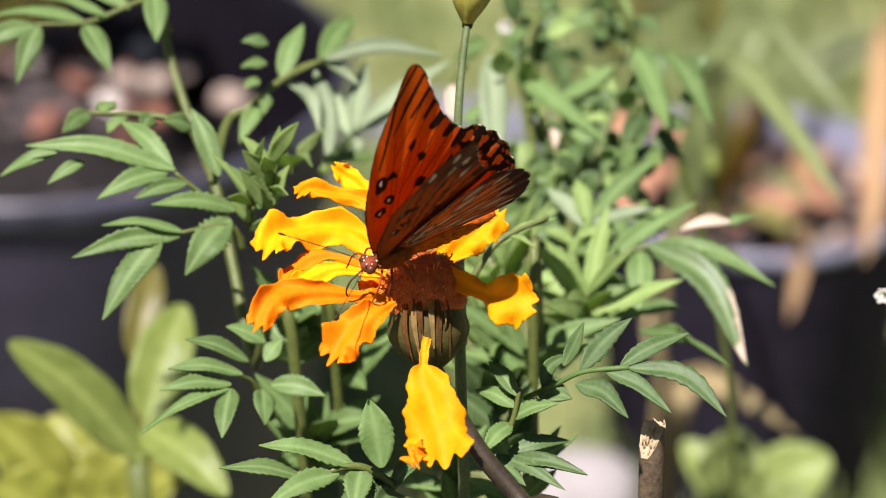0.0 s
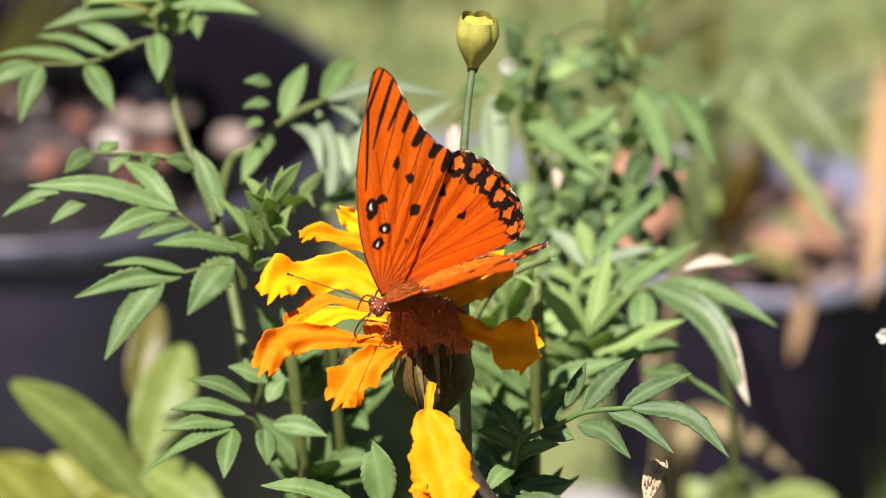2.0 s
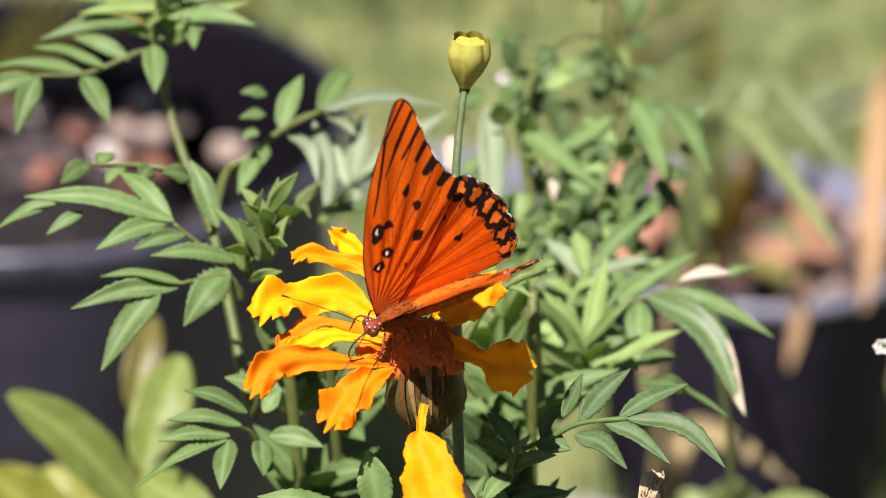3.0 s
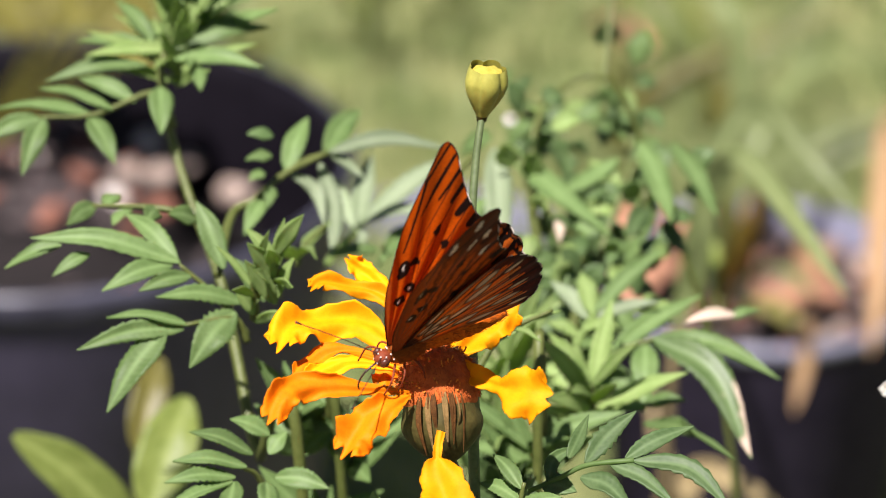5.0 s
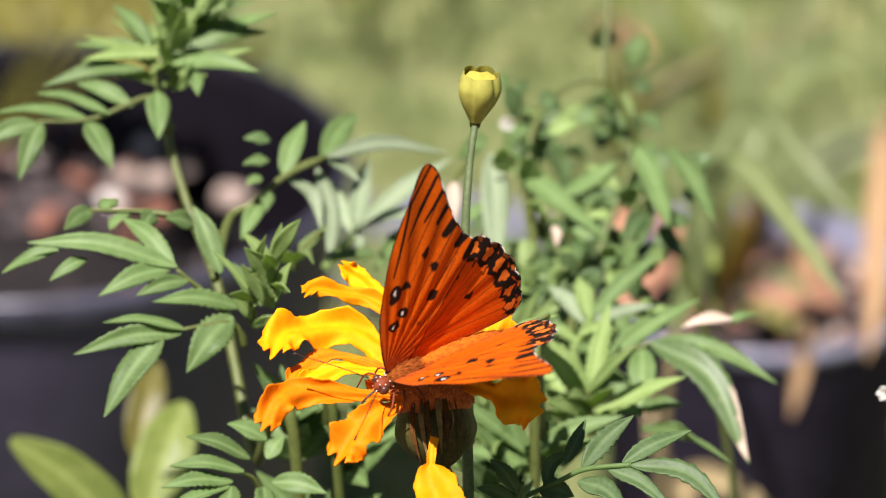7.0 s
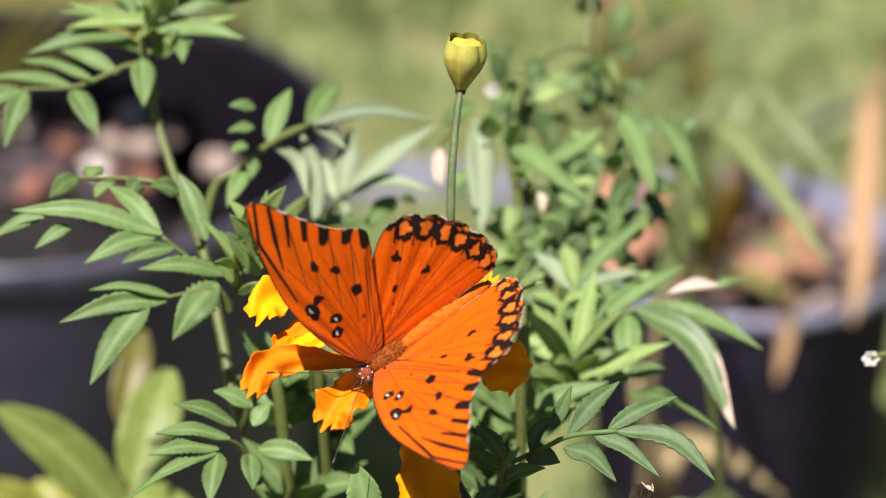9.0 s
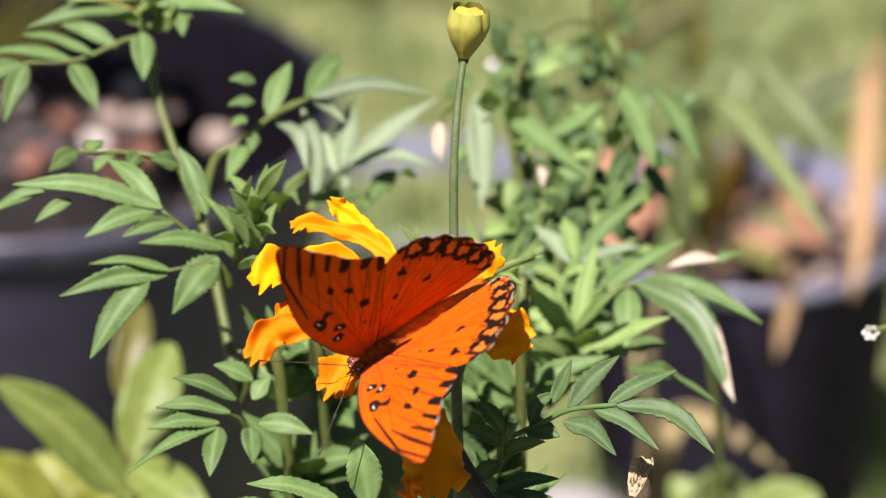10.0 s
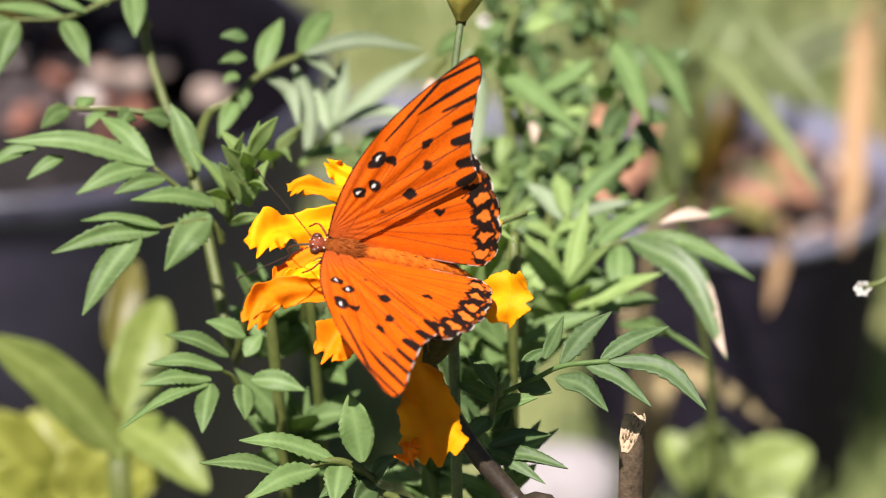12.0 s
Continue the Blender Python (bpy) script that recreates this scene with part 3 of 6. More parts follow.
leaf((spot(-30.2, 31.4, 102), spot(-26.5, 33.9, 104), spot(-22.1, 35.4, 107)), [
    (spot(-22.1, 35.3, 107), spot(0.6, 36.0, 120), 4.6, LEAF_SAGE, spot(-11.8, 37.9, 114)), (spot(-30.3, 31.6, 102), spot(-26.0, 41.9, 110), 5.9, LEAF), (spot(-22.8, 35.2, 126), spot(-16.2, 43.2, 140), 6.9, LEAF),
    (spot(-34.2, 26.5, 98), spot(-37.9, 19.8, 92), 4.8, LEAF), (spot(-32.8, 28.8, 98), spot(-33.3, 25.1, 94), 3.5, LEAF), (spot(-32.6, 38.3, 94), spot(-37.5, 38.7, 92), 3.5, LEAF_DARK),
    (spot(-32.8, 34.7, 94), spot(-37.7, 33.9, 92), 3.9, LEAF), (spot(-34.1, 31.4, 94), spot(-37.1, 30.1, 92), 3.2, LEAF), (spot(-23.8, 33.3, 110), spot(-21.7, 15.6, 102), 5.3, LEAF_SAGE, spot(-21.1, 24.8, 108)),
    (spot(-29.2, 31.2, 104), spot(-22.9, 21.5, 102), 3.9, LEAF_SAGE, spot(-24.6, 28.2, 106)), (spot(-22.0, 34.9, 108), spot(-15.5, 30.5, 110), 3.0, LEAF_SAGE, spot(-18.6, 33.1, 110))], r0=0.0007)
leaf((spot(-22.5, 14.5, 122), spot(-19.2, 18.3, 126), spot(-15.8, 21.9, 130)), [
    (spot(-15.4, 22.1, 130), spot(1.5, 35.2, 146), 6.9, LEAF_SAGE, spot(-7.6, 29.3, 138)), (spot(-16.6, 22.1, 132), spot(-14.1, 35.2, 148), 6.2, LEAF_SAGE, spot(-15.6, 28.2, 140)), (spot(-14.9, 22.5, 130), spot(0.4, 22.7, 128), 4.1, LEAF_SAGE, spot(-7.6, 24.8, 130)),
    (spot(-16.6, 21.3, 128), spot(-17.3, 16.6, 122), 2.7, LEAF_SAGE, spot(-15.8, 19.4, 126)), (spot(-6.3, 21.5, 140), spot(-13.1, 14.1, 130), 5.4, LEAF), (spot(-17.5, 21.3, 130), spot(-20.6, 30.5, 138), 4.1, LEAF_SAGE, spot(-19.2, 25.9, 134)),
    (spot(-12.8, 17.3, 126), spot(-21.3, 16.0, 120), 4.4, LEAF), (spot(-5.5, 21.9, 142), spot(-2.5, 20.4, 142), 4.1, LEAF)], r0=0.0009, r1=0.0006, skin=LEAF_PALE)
leaf((spot(-28.0, 14.1, 90), spot(-27.1, 17.3, 92), spot(-22.8, 21.7, 96)), [
    (spot(-26.9, 17.3, 92), spot(-21.7, 22.5, 98), 3.2, LEAF_PALE, spot(-25.3, 19.4, 94)), (spot(-27.6, 15.9, 90), spot(-24.4, 15.2, 58), 3.4, LEAF_PALE), (spot(-27.8, 15.4, 90), spot(-32.8, 13.9, 56), 3.7, LEAF_PALE)], r0=0.0007)
leaf((spot(-1.5, 4.0, 14), spot(-2.2, 6.5, 15), spot(-3.0, 8.4, 16)), [(spot(-2.6, 7.6, 16), spot(-6.0, 11.8, 14), 1.3), (spot(-2.4, 7.4, 16), spot(-2.5, 11.2, 15), 1.1), (spot(-2.2, 6.6, 15), spot(0.2, 9.4, 15), 1.0)], LEAF_PALE, r0=0.0004, r1=0.0003)
leaf((spot(-32.0, -31.5, 48), spot(-35.2, -25.2, 42), spot(-37.8, -23.6, 38)), [
    (spot(-36.2, -20.9, 40), spot(-48.0, -16.7, 36), 4.6), (spot(-37.3, -23.3, 38), spot(-51.2, -22.2, 34), 4.6), (spot(-39.4, -25.2, 37), spot(-52.7, -26.2, 32), 4.2), (spot(-39.9, -26.0, 36), spot(-56.5, -34.4, 28), 5),
    (spot(-39.6, -26.0, 36), spot(-41.2, -35.2, 28), 6), (spot(-33.1, -17.3, 44), spot(-40.4, -14.4, 42), 5), (spot(-33.6, -26.2, 40), spot(-33.1, -32.7, 34), 5.5), (spot(-32.0, -25.2, 42), spot(-22.0, -27.3, 40), 5.5), (spot(-33.1, -20.9, 42), spot(-29.9, -16.7, 44), 4.5)])
leaf((spot(-8.8, -44.1, 6), spot(-16.2, -40.4, 2), spot(-25.2, -43.1, 0), spot(-33.1, -47.3, -2)), [
    (spot(-16.4, -40.4, 2), spot(-34.3, -36.5, -2), 5.4), (spot(-25.2, -42.8, 0), spot(-41.7, -40.7, -4), 5), (spot(-19.4, -41.8, 1), spot(-33.1, -47.8, -8), 5.5), (spot(-15.2, -40.9, 3), spot(-16.7, -48.8, -4), 6.5)], LEAF)
leaf((spot(-2.5, -48.3, 8), spot(-9.9, -45.2, 6), spot(-11.8, -40.4, 5)), [(spot(-11.4, -40.7, -4), spot(-13.9, -27.9, -6), 8, LEAF), (spot(-10.9, -43.1, 5), spot(-19.4, -47.3, 0), 6), (spot(-9.9, -44.1, 6), spot(-4.1, -39.4, 4), 5), (spot(-8.8, -45.2, 5), spot(-13.1, -48.8, 0), 6)], LEAF_DARK)
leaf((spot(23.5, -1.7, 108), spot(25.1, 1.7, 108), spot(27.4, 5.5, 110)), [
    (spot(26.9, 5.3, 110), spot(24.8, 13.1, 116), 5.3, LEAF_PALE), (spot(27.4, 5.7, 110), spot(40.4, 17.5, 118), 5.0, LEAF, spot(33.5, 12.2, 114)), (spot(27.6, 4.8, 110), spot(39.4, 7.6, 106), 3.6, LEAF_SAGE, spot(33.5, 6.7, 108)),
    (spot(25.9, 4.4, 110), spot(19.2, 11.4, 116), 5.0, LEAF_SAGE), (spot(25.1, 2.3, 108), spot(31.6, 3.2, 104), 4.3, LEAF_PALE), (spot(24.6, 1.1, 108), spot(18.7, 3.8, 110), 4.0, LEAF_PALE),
    (spot(24.2, -0.4, 108), spot(30.3, -1.3, 102), 4.2, LEAF)], r0=0.0009, r1=0.0007, skin=LEAF_PALE)
leaf((spot(19.8, -10.9, 104), spot(30.3, -2.5, 104), spot(38.9, 0.8, 104)), [
    (spot(30.3, -2.1, 104), spot(47.6, 8.8, 112), 5.3, LEAF, spot(37.7, 3.8, 108)), (spot(39.4, 1.1, 104), spot(61.9, -6.9, 96), 5.5, LEAF, spot(50.3, -0.4, 100)), (spot(38.3, 0.8, 103), spot(56.6, -21.7, 90), 9.2, LEAF_DRY, spot(49.3, -5.7, 96)),
    (spot(53.5, 5.1, 114), spot(44.2, 3.6, 108), 3.7, LEAF_BLEACHED), (spot(52.6, 4.6, 114), spot(58.3, 6.1, 116), 3.3, LEAF), (spot(36.8, -0.4, 104), spot(36.6, -13.1, 96), 7.4, LEAF),
    (spot(36.4, -11.6, 96), spot(44.4, -10.9, 92), 4.2, LEAF), (spot(36.8, -12.0, 96), spot(30.3, -12.6, 92), 3.9, LEAF), (spot(36.6, -15.2, 94), spot(53.3, -21.9, 58), 4.8, LEAF, spot(45.1, -16.2, 92)),
    (spot(32.4, -2.1, 104), spot(26.1, -7.4, 100), 4.2, LEAF_PALE), (spot(25.1, -6.7, 102), spot(31.6, -8.6, 98), 3.9, LEAF), (spot(22.4, -9.1, 102), spot(16.6, -3.2, 106), 4.9, LEAF_PALE)], r0=0.0006, r1=0.0006)
leaf((spot(15.1, -27.8, 10), spot(20.8, -25.3, 6), spot(26.1, -22.9, 2), spot(34.7, -22.0, 0)), [
    (spot(34.7, -22.1, 0), spot(52.8, -31.2, -6), 5.0, LEAF_FRONT, spot(45.1, -23.6, -3)), (spot(30.3, -22.7, 1), spot(42.5, -30.5, -5), 4.2, LEAF_FRONT, spot(36.6, -25.3, -2)), (spot(25.7, -22.5, 2), spot(35.2, -12.8, 8), 4.8, LEAF_FRONT, spot(29.8, -17.3, 5)),
    (spot(33.1, -21.7, 1), spot(45.9, -15.6, 6), 4.2, LEAF_FRONT, spot(38.7, -18.3, 3)), (spot(24.8, -25.1, 3), spot(34.5, -31.4, -4), 5.6, LEAF_FRONT, spot(29.8, -26.7, 0)), (spot(22.5, -21.7, 5), spot(26.3, -13.5, 12), 3.4, LEAF_DARK, spot(24.4, -17.7, 8)),
    (spot(17.7, -26.7, 8), spot(24.0, -27.8, 4), 5.6, LEAF_DARK), (spot(18.7, -26.1, 7), spot(24.0, -19.4, 12), 3.4, LEAF_DARK, spot(19.8, -21.9, 10))], r0=0.0005, r1=0.0005, teeth=8, skin=LEAF)
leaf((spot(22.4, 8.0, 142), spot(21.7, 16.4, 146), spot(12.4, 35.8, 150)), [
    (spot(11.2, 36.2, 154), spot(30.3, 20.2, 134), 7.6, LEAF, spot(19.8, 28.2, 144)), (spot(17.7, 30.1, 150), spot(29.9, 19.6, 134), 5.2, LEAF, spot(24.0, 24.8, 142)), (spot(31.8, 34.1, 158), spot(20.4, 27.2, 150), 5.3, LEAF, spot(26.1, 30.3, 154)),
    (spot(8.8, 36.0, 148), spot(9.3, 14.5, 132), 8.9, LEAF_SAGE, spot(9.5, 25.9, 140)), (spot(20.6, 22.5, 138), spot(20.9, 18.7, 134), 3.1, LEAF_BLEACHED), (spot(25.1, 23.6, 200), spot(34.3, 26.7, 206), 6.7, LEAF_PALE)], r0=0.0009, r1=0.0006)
leaf((spot(25.1, 6.9, 148), spot(31.4, 24.8, 154), spot(36.8, 37.3, 160)), [
    (spot(36.0, 37.1, 158), spot(41.9, 22.1, 140), 7.7, LEAF, spot(39.2, 30.1, 150)), (spot(41.9, 37.1, 160), spot(50.3, 23.2, 142), 6.6, LEAF, spot(46.1, 31.2, 152)), (spot(32.4, 29.1, 156), spot(26.1, 33.9, 160), 4.6, LEAF_PALE),
    (spot(34.5, 33.8, 158), spot(39.8, 37.9, 162), 4.6, LEAF)], r0=0.0009, r1=0.0006)
leaf((spot(6.9, -36.7, 8), spot(12.2, -33.6, 6), spot(14.3, -26.2, 4)), [
    (spot(12.7, -32.5, 6), spot(7.5, -37.8, 0), 4.5), (spot(13.8, -27.3, 4), spot(8.5, -20.9, 10), 4), (spot(13.3, -29.4, 5), spot(5.9, -26.2, 12), 4), (spot(12.7, -31.5, 6), spot(21.2, -28.8, 2), 4.2)], LEAF)
leaf((spot(4.8, -37.8, 12), spot(14.3, -39.4, 8), spot(25.9, -41.5, 4)), [(spot(12.2, -39.1, 8), spot(26.9, -42.0, 2), 3.8), (spot(10.1, -38.6, 9), spot(22.7, -44.9, 2), 3.5), (spot(12.2, -37.8, 9), spot(23.8, -35.7, 12), 3.8), (spot(8.0, -38.3, 10), spot(15.4, -44.1, 4), 4.5)], LEAF_DARK)
shoot(spot(11.7, -3.1, 100), 14, 0.025, 0.0050, 19, LEAF_PALE, (-0.7, -0.9, 1.2))
shoot(spot(26.9, -8.3, 90), 14, 0.022, 0.0046, 16, LEAF_PALE, (-0.7, -0.9, 1.2))
leaf((spot(3.8, -8.3, 40), spot(10.1, 1.2, 40), spot(19.6, 5.9, 42)), [(spot(9.1, 0.1, 40), spot(21.2, 5.9, 44), 2.4), (spot(10.1, 1.2, 40), spot(8.0, 4.3, 44), 2), (spot(12.2, 2.7, 41), spot(17.5, 0.1, 36), 2)], LEAF_PALE)
# the dense far side, above
far_plant = thing("leafy_bush", (0.1, 0.3, 0.0), "blurred bushy green plant with small crowded leaves", "plant")
far_inv = Matrix.Translation((0.1, 0.3, 0.0)).inverted()


def far_branch(pts, spread, count, length, width, seed, mats):
    """A branch of the bush behind: a stalk set about with small oval leaves, light and dark."""
    rnd = random.Random(seed)
    line = curve_points(pts, 24)
    bm = bmesh.new()
    tube(bm, line, 0.0016, 0.0008, 7)
    ob = under(part("branch", bm, STEM, far_plant), far_inv)
    for k in range(count):
        p = line[rnd.randrange(2, 24)]
        d = Vector((rnd.gauss(0, 1), rnd.gauss(0, 1), rnd.gauss(0.1, 0.7))).normalized()
        a = p + d * spread * rnd.uniform(0.05, 0.8)
        o = (d + Vector((rnd.uniform(-0.6, 0.6), rnd.uniform(-0.6, 0.6), rnd.uniform(-0.7, 0.3)))).normalized()
        leaflet(ob, a, a + o * length * rnd.uniform(0.6, 1.2), width * rnd.uniform(0.8, 1.2), rnd.choice(mats), 0.12, seed * 1000 + k, teeth=6)
    return ob


for k, line in enumerate(((spot(22.7, -12.5, 200), spot(22.7, 14.8, 200), spot(22.7, 30.6, 200), spot(21.2, 45.4, 205)), (spot(24.8, -8.3, 215), spot(29.1, 19.1, 215), spot(33.8, 36.9, 215), spot(34.3, 48.5, 220)), (spot(22.7, -4.1, 150), spot(16.4, 20.1, 150), spot(15.4, 34.8, 150), spot(17.5, 43.3, 155)),
                          (spot(22.7, -6.2, 130), spot(23.8, 6.4, 130), spot(24.8, 15.9, 130)), (spot(29.1, 4.3, 155), spot(34.3, 19.1, 155), spot(37.5, 29.6, 158)))):
    far_branch(line, 0.019, 34, 0.0095, 0.0068, 41 + k, (LEAF, LEAF_DARK, LEAF_DARK, LEAF_PALE))
far_stalk = under(stalk(far_plant, (spot(31.2, 70.6, 210), spot(30.1, 56.9, 205), spot(29.1, 42.2, 200)), 0.0007, 0.0009, "stem"), far_inv)
shoot(spot(9.1, -16.7, 95), 13, 0.024, 0.0055, 27, LEAF_PALE, (-0.7, -0.9, 1.2))
shoot(spot(9.1, -26.2, 84), 13, 0.022, 0.0058, 28, LEAF_DARK, (-0.5, -0.7, 0.9))
shoot(spot(15.8, -19.4, 82), 12, 0.022, 0.0058, 52, LEAF, (-0.5, -0.7, 0.9))
shoot(spot(12.2, -34.6, 60), 12, 0.018, 0.0054, 53, LEAF_DARK, (-0.5, -0.7, 0.9))
shoot(spot(-18.3, -16.7, 80), 14, 0.02, 0.006, 29)
shoot(spot(-27.8, -12.5, 70), 14, 0.017, 0.005, 30)
shoot(spot(1.7, -40.9, 50), 10, 0.018, 0.005, 31, LEAF)
shoot(spot(-23.6, -33.6, 75), 14, 0.02, 0.006, 32, LEAF)
shoot(spot(14.3, -44.1, 40), 14, 0.016, 0.004, 33, LEAF)
shoot(spot(-50.9, 56.4, 108), 20, 0.022, 0.0045, 35, LEAF_PALE)
shoot(spot(-47.3, 62.2, 112), 18, 0.022, 0.0045, 36, LEAF)
leaf((spot(4.2, 34.4, 112), spot(2.6, 32.4, 110), spot(1.7, 30.6, 108)), [(spot(1.7, 30.8, 108), spot(2.0, 23.4, 104), 3.4, LEAF_BLEACHED), (spot(1.6, 30.6, 109), spot(0.9, 24.4, 106), 3.0, LEAF_BLEACHED)])
leaf((spot(-45.7, 22.2, 70), spot(-53.1, 24.8, 68), spot(-66.7, 25.4, 72)), [(spot(-65.7, 25.4, 72), spot(-70.9, 21.7, 66), 5), (spot(-59.4, 24.8, 70), spot(-62.5, 21.7, 64), 4.5), (spot(-54.1, 24.8, 68), spot(-56.2, 22.2, 62), 4.5), (spot(-63.6, 25.4, 71), spot(-61.5, 27.5, 76), 4.5), (spot(-46.7, 22.7, 69), spot(-52.0, 23.8, 64), 5)])

# ---- broad-leaved plants and blades behind ----


def broad_plant(name, foot, blades, label, mat, category="plant"):
    """A low plant of broad smooth leaves on short stalks from one foot."""
    pl = thing(name, (foot.x, foot.y, 0), label, category)
    inv = Matrix.Translation((foot.x, foot.y, 0)).inverted()
    under(stalk(pl, ((foot.x, foot.y, 0), (foot.x, foot.y, foot.z * 0.6), foot), 0.005, 0.003, "stem"), inv)
    for a, b, w, *own in blades:
        bm = bmesh.new()
        mid = a.lerp(b, 0.5) + Vector((0, 0, 0.08 * (b - a).length))
        blade(bm, curve_points((a, mid, b), 20), w / 1000, Vector((0.1, -0.6, 0.7)), oval, fold=0.3, wave=0.08, cols=4, thick=0.0012)
        tube(bm, curve_points((foot, foot.lerp(a, 0.6) + Vector((0, 0, -0.004)), a), 8), 0.0022, 0.0014, 6)
        under(part("leaf", bm, own[0] if own else mat, pl), inv)
    return pl


broad_plant("broad_leaved_seedling", spot(-56.7, -39.8, 200), [
    (spot(-57.3, -37.7, 200), spot(-80.6, -17.4, 190), 13.5), (spot(-55.0, -31.5, 202), spot(-48.4, -10.4, 212), 15), (spot(-55.4, -33.6, 200), spot(-40.2, -45.8, 186), 12.5), (spot(-57.2, -20.3, 250), spot(-53.4, -3.0, 260), 10, LEAF_YELLOW)],
    "young plant with smooth lime-green oval leaves", LEAF_LIME)
broad_plant("broad_leaved_seedling", spot(-66.7, -54.6, 280), [
    (spot(-69.9, -48.3, 280), spot(-84.6, -31.5, 270), 20), (spot(-66.7, -48.3, 280), spot(-73.1, -30.9, 285), 18), (spot(-63.6, -48.3, 280), spot(-58.3, -35.7, 280), 20), (spot(-61.5, -49.4, 280), spot(-47.8, -40.9, 270), 18), (spot(-72.0, -51.5, 270), spot(-83.6, -44.1, 260), 20)],
    "low clump of yellow-green broad leaves", LEAF_CHARTREUSE)
broad_plant("broad_leaved_seedling", spot(55.4, -54.6, 400), [
    (spot(53.3, -47.3, 400), spot(54.3, -33.6, 400), 21), (spot(57.5, -48.3, 400), spot(72.2, -38.8, 395), 22), (spot(53.3, -48.3, 400), spot(44.8, -35.7, 405), 14), (spot(59.6, -50.4, 395), spot(69.1, -48.3, 390), 20)],
    "low clump of pale green rounded leaves", LEAF_ROUND)


broad_plant("yellowing_weed", left_rim + Vector((-0.05, 0.05, -0.03)), [
    (spot(-76.2, 57.5, 900), spot(-85.7, 65.9, 930), 40), (spot(-68.8, 58.5, 900), spot(-66.7, 69.1, 930), 34), (spot(-64.6, 57.5, 900), spot(-55.2, 64.8, 920), 36), (spot(-61.5, 54.3, 880), spot(-54.1, 52.2, 860), 26), (spot(-73.1, 57.5, 900), spot(-75.2, 71.2, 940), 32)],
    "yellow-green weed growing in the large pot", LEAF_YELLOW)


def strap_plant(foot, blades, label, name="strap_leaved_plant"):
    """Long narrow leaves that rise from one foot and arch over."""
    pl = thing(name, (foot.x, foot.y, foot.z), label, "plant")
    inv = Matrix.Translation(foot).inverted()
    for pts, w, mat in blades:
        bm = bmesh.new()
        blade(bm, curve_points([foot] + pts, 26), w / 1000, Vector((0.1, -0.8, 0.5)), strap, fold=0.35, cols=3, thick=0.0006)
        under(part("leaf", bm, mat, pl), inv)
    return pl


strap_foot = Vector((right_rim.x - 0.03, right_rim.y, right_rim.z - 0.05))
strap_plant(strap_foot, [
    ([spot(53.3, 14.1, 940), spot(55.8, 20.1, 900), spot(57.2, 28.5, 880)], 11, LEAF_OCHRE), ([spot(54.3, 52.7, 980), spot(49.1, 65.4, 980)], 12, BLADE), ([spot(53.3, 20.1, 970), spot(51.2, 43.3, 960), spot(52.2, 50.6, 960)], 7, LEAF_YELLOW),
    ([spot(54.3, 30.6, 960), spot(65.9, 50.6, 980), spot(81.7, 52.7, 990)], 10, BLADE), ([spot(50.1, 25.4, 960), spot(41.7, 35.9, 950), spot(33.3, 40.1, 930)], 9, BLADE), ([spot(56.6, 12.0, 800), spot(61.0, 14.2, 700), spot(68.6, 8.6, 660)], 9, BLADE)],
    "arching strap leaves growing from a small pot")
arch_foot = spot(42.5, 3.0, 380)
arch = strap_plant(arch_foot, [
    ([spot(45.4, 10.8, 375), spot(47.2, 20.1, 365), spot(48.0, 28.0, 360)], 7.6, BLADE), ([spot(47.0, 24.2, 370), spot(53.6, 34.3, 350), spot(63.4, 24.3, 320), spot(74.4, 8.6, 300)], 7.8, BLADE),
    ([spot(48.2, 30.6, 430), spot(57.2, 44.3, 460), spot(67.2, 34.6, 460), spot(76.6, 23.4, 450)], 8.4, BLADE), ([spot(44.8, 14.8, 385), spot(49.4, 18.0, 400), spot(50.6, 5.6, 380)], 5, LEAF_LIME)],
    "tall plant with long arching green strap leaves", "arching_plant")
under(stalk(arch, ((arch_foot.x - 0.004, arch_foot.y, 0.0), (arch_foot.x - 0.006, arch_foot.y, arch_foot.z * 0.6), arch_foot), 0.0028, 0.0016, "stem", LEAF_WITHER), Matrix.Translation(arch_foot).inverted())
for k, (px, lean, mat) in enumerate(((0.16, 0.05, BLADE), (0.22, -0.03, BLADE), (0.30, 0.04, LEAF_YELLOW), (0.36, -0.05, BLADE), (0.26, 0.06, LEAF_TAN), (0.10, 0.02, LEAF_YELLOW), (0.41, -0.04, BLADE), (0.19, -0.06, LEAF_LIME))):
    tuft = Vector((px, 1.15 + 0.09 * (k % 4), 0.0))
    strap_plant(tuft, [([tuft + Vector((lean * (j - 1) * 0.6, 0.01 * j, 0.09)), tuft + Vector((lean * (j - 1) * 1.6 + 0.05 * (j - 1), 0.02 * j, 0.13 + 0.02 * (j % 2)))], 7 + j, mat if j else BLADE) for j in range(4)], "clump of coarse grass blades on the lawn", "grass_clump")["group"] = "grass clumps"


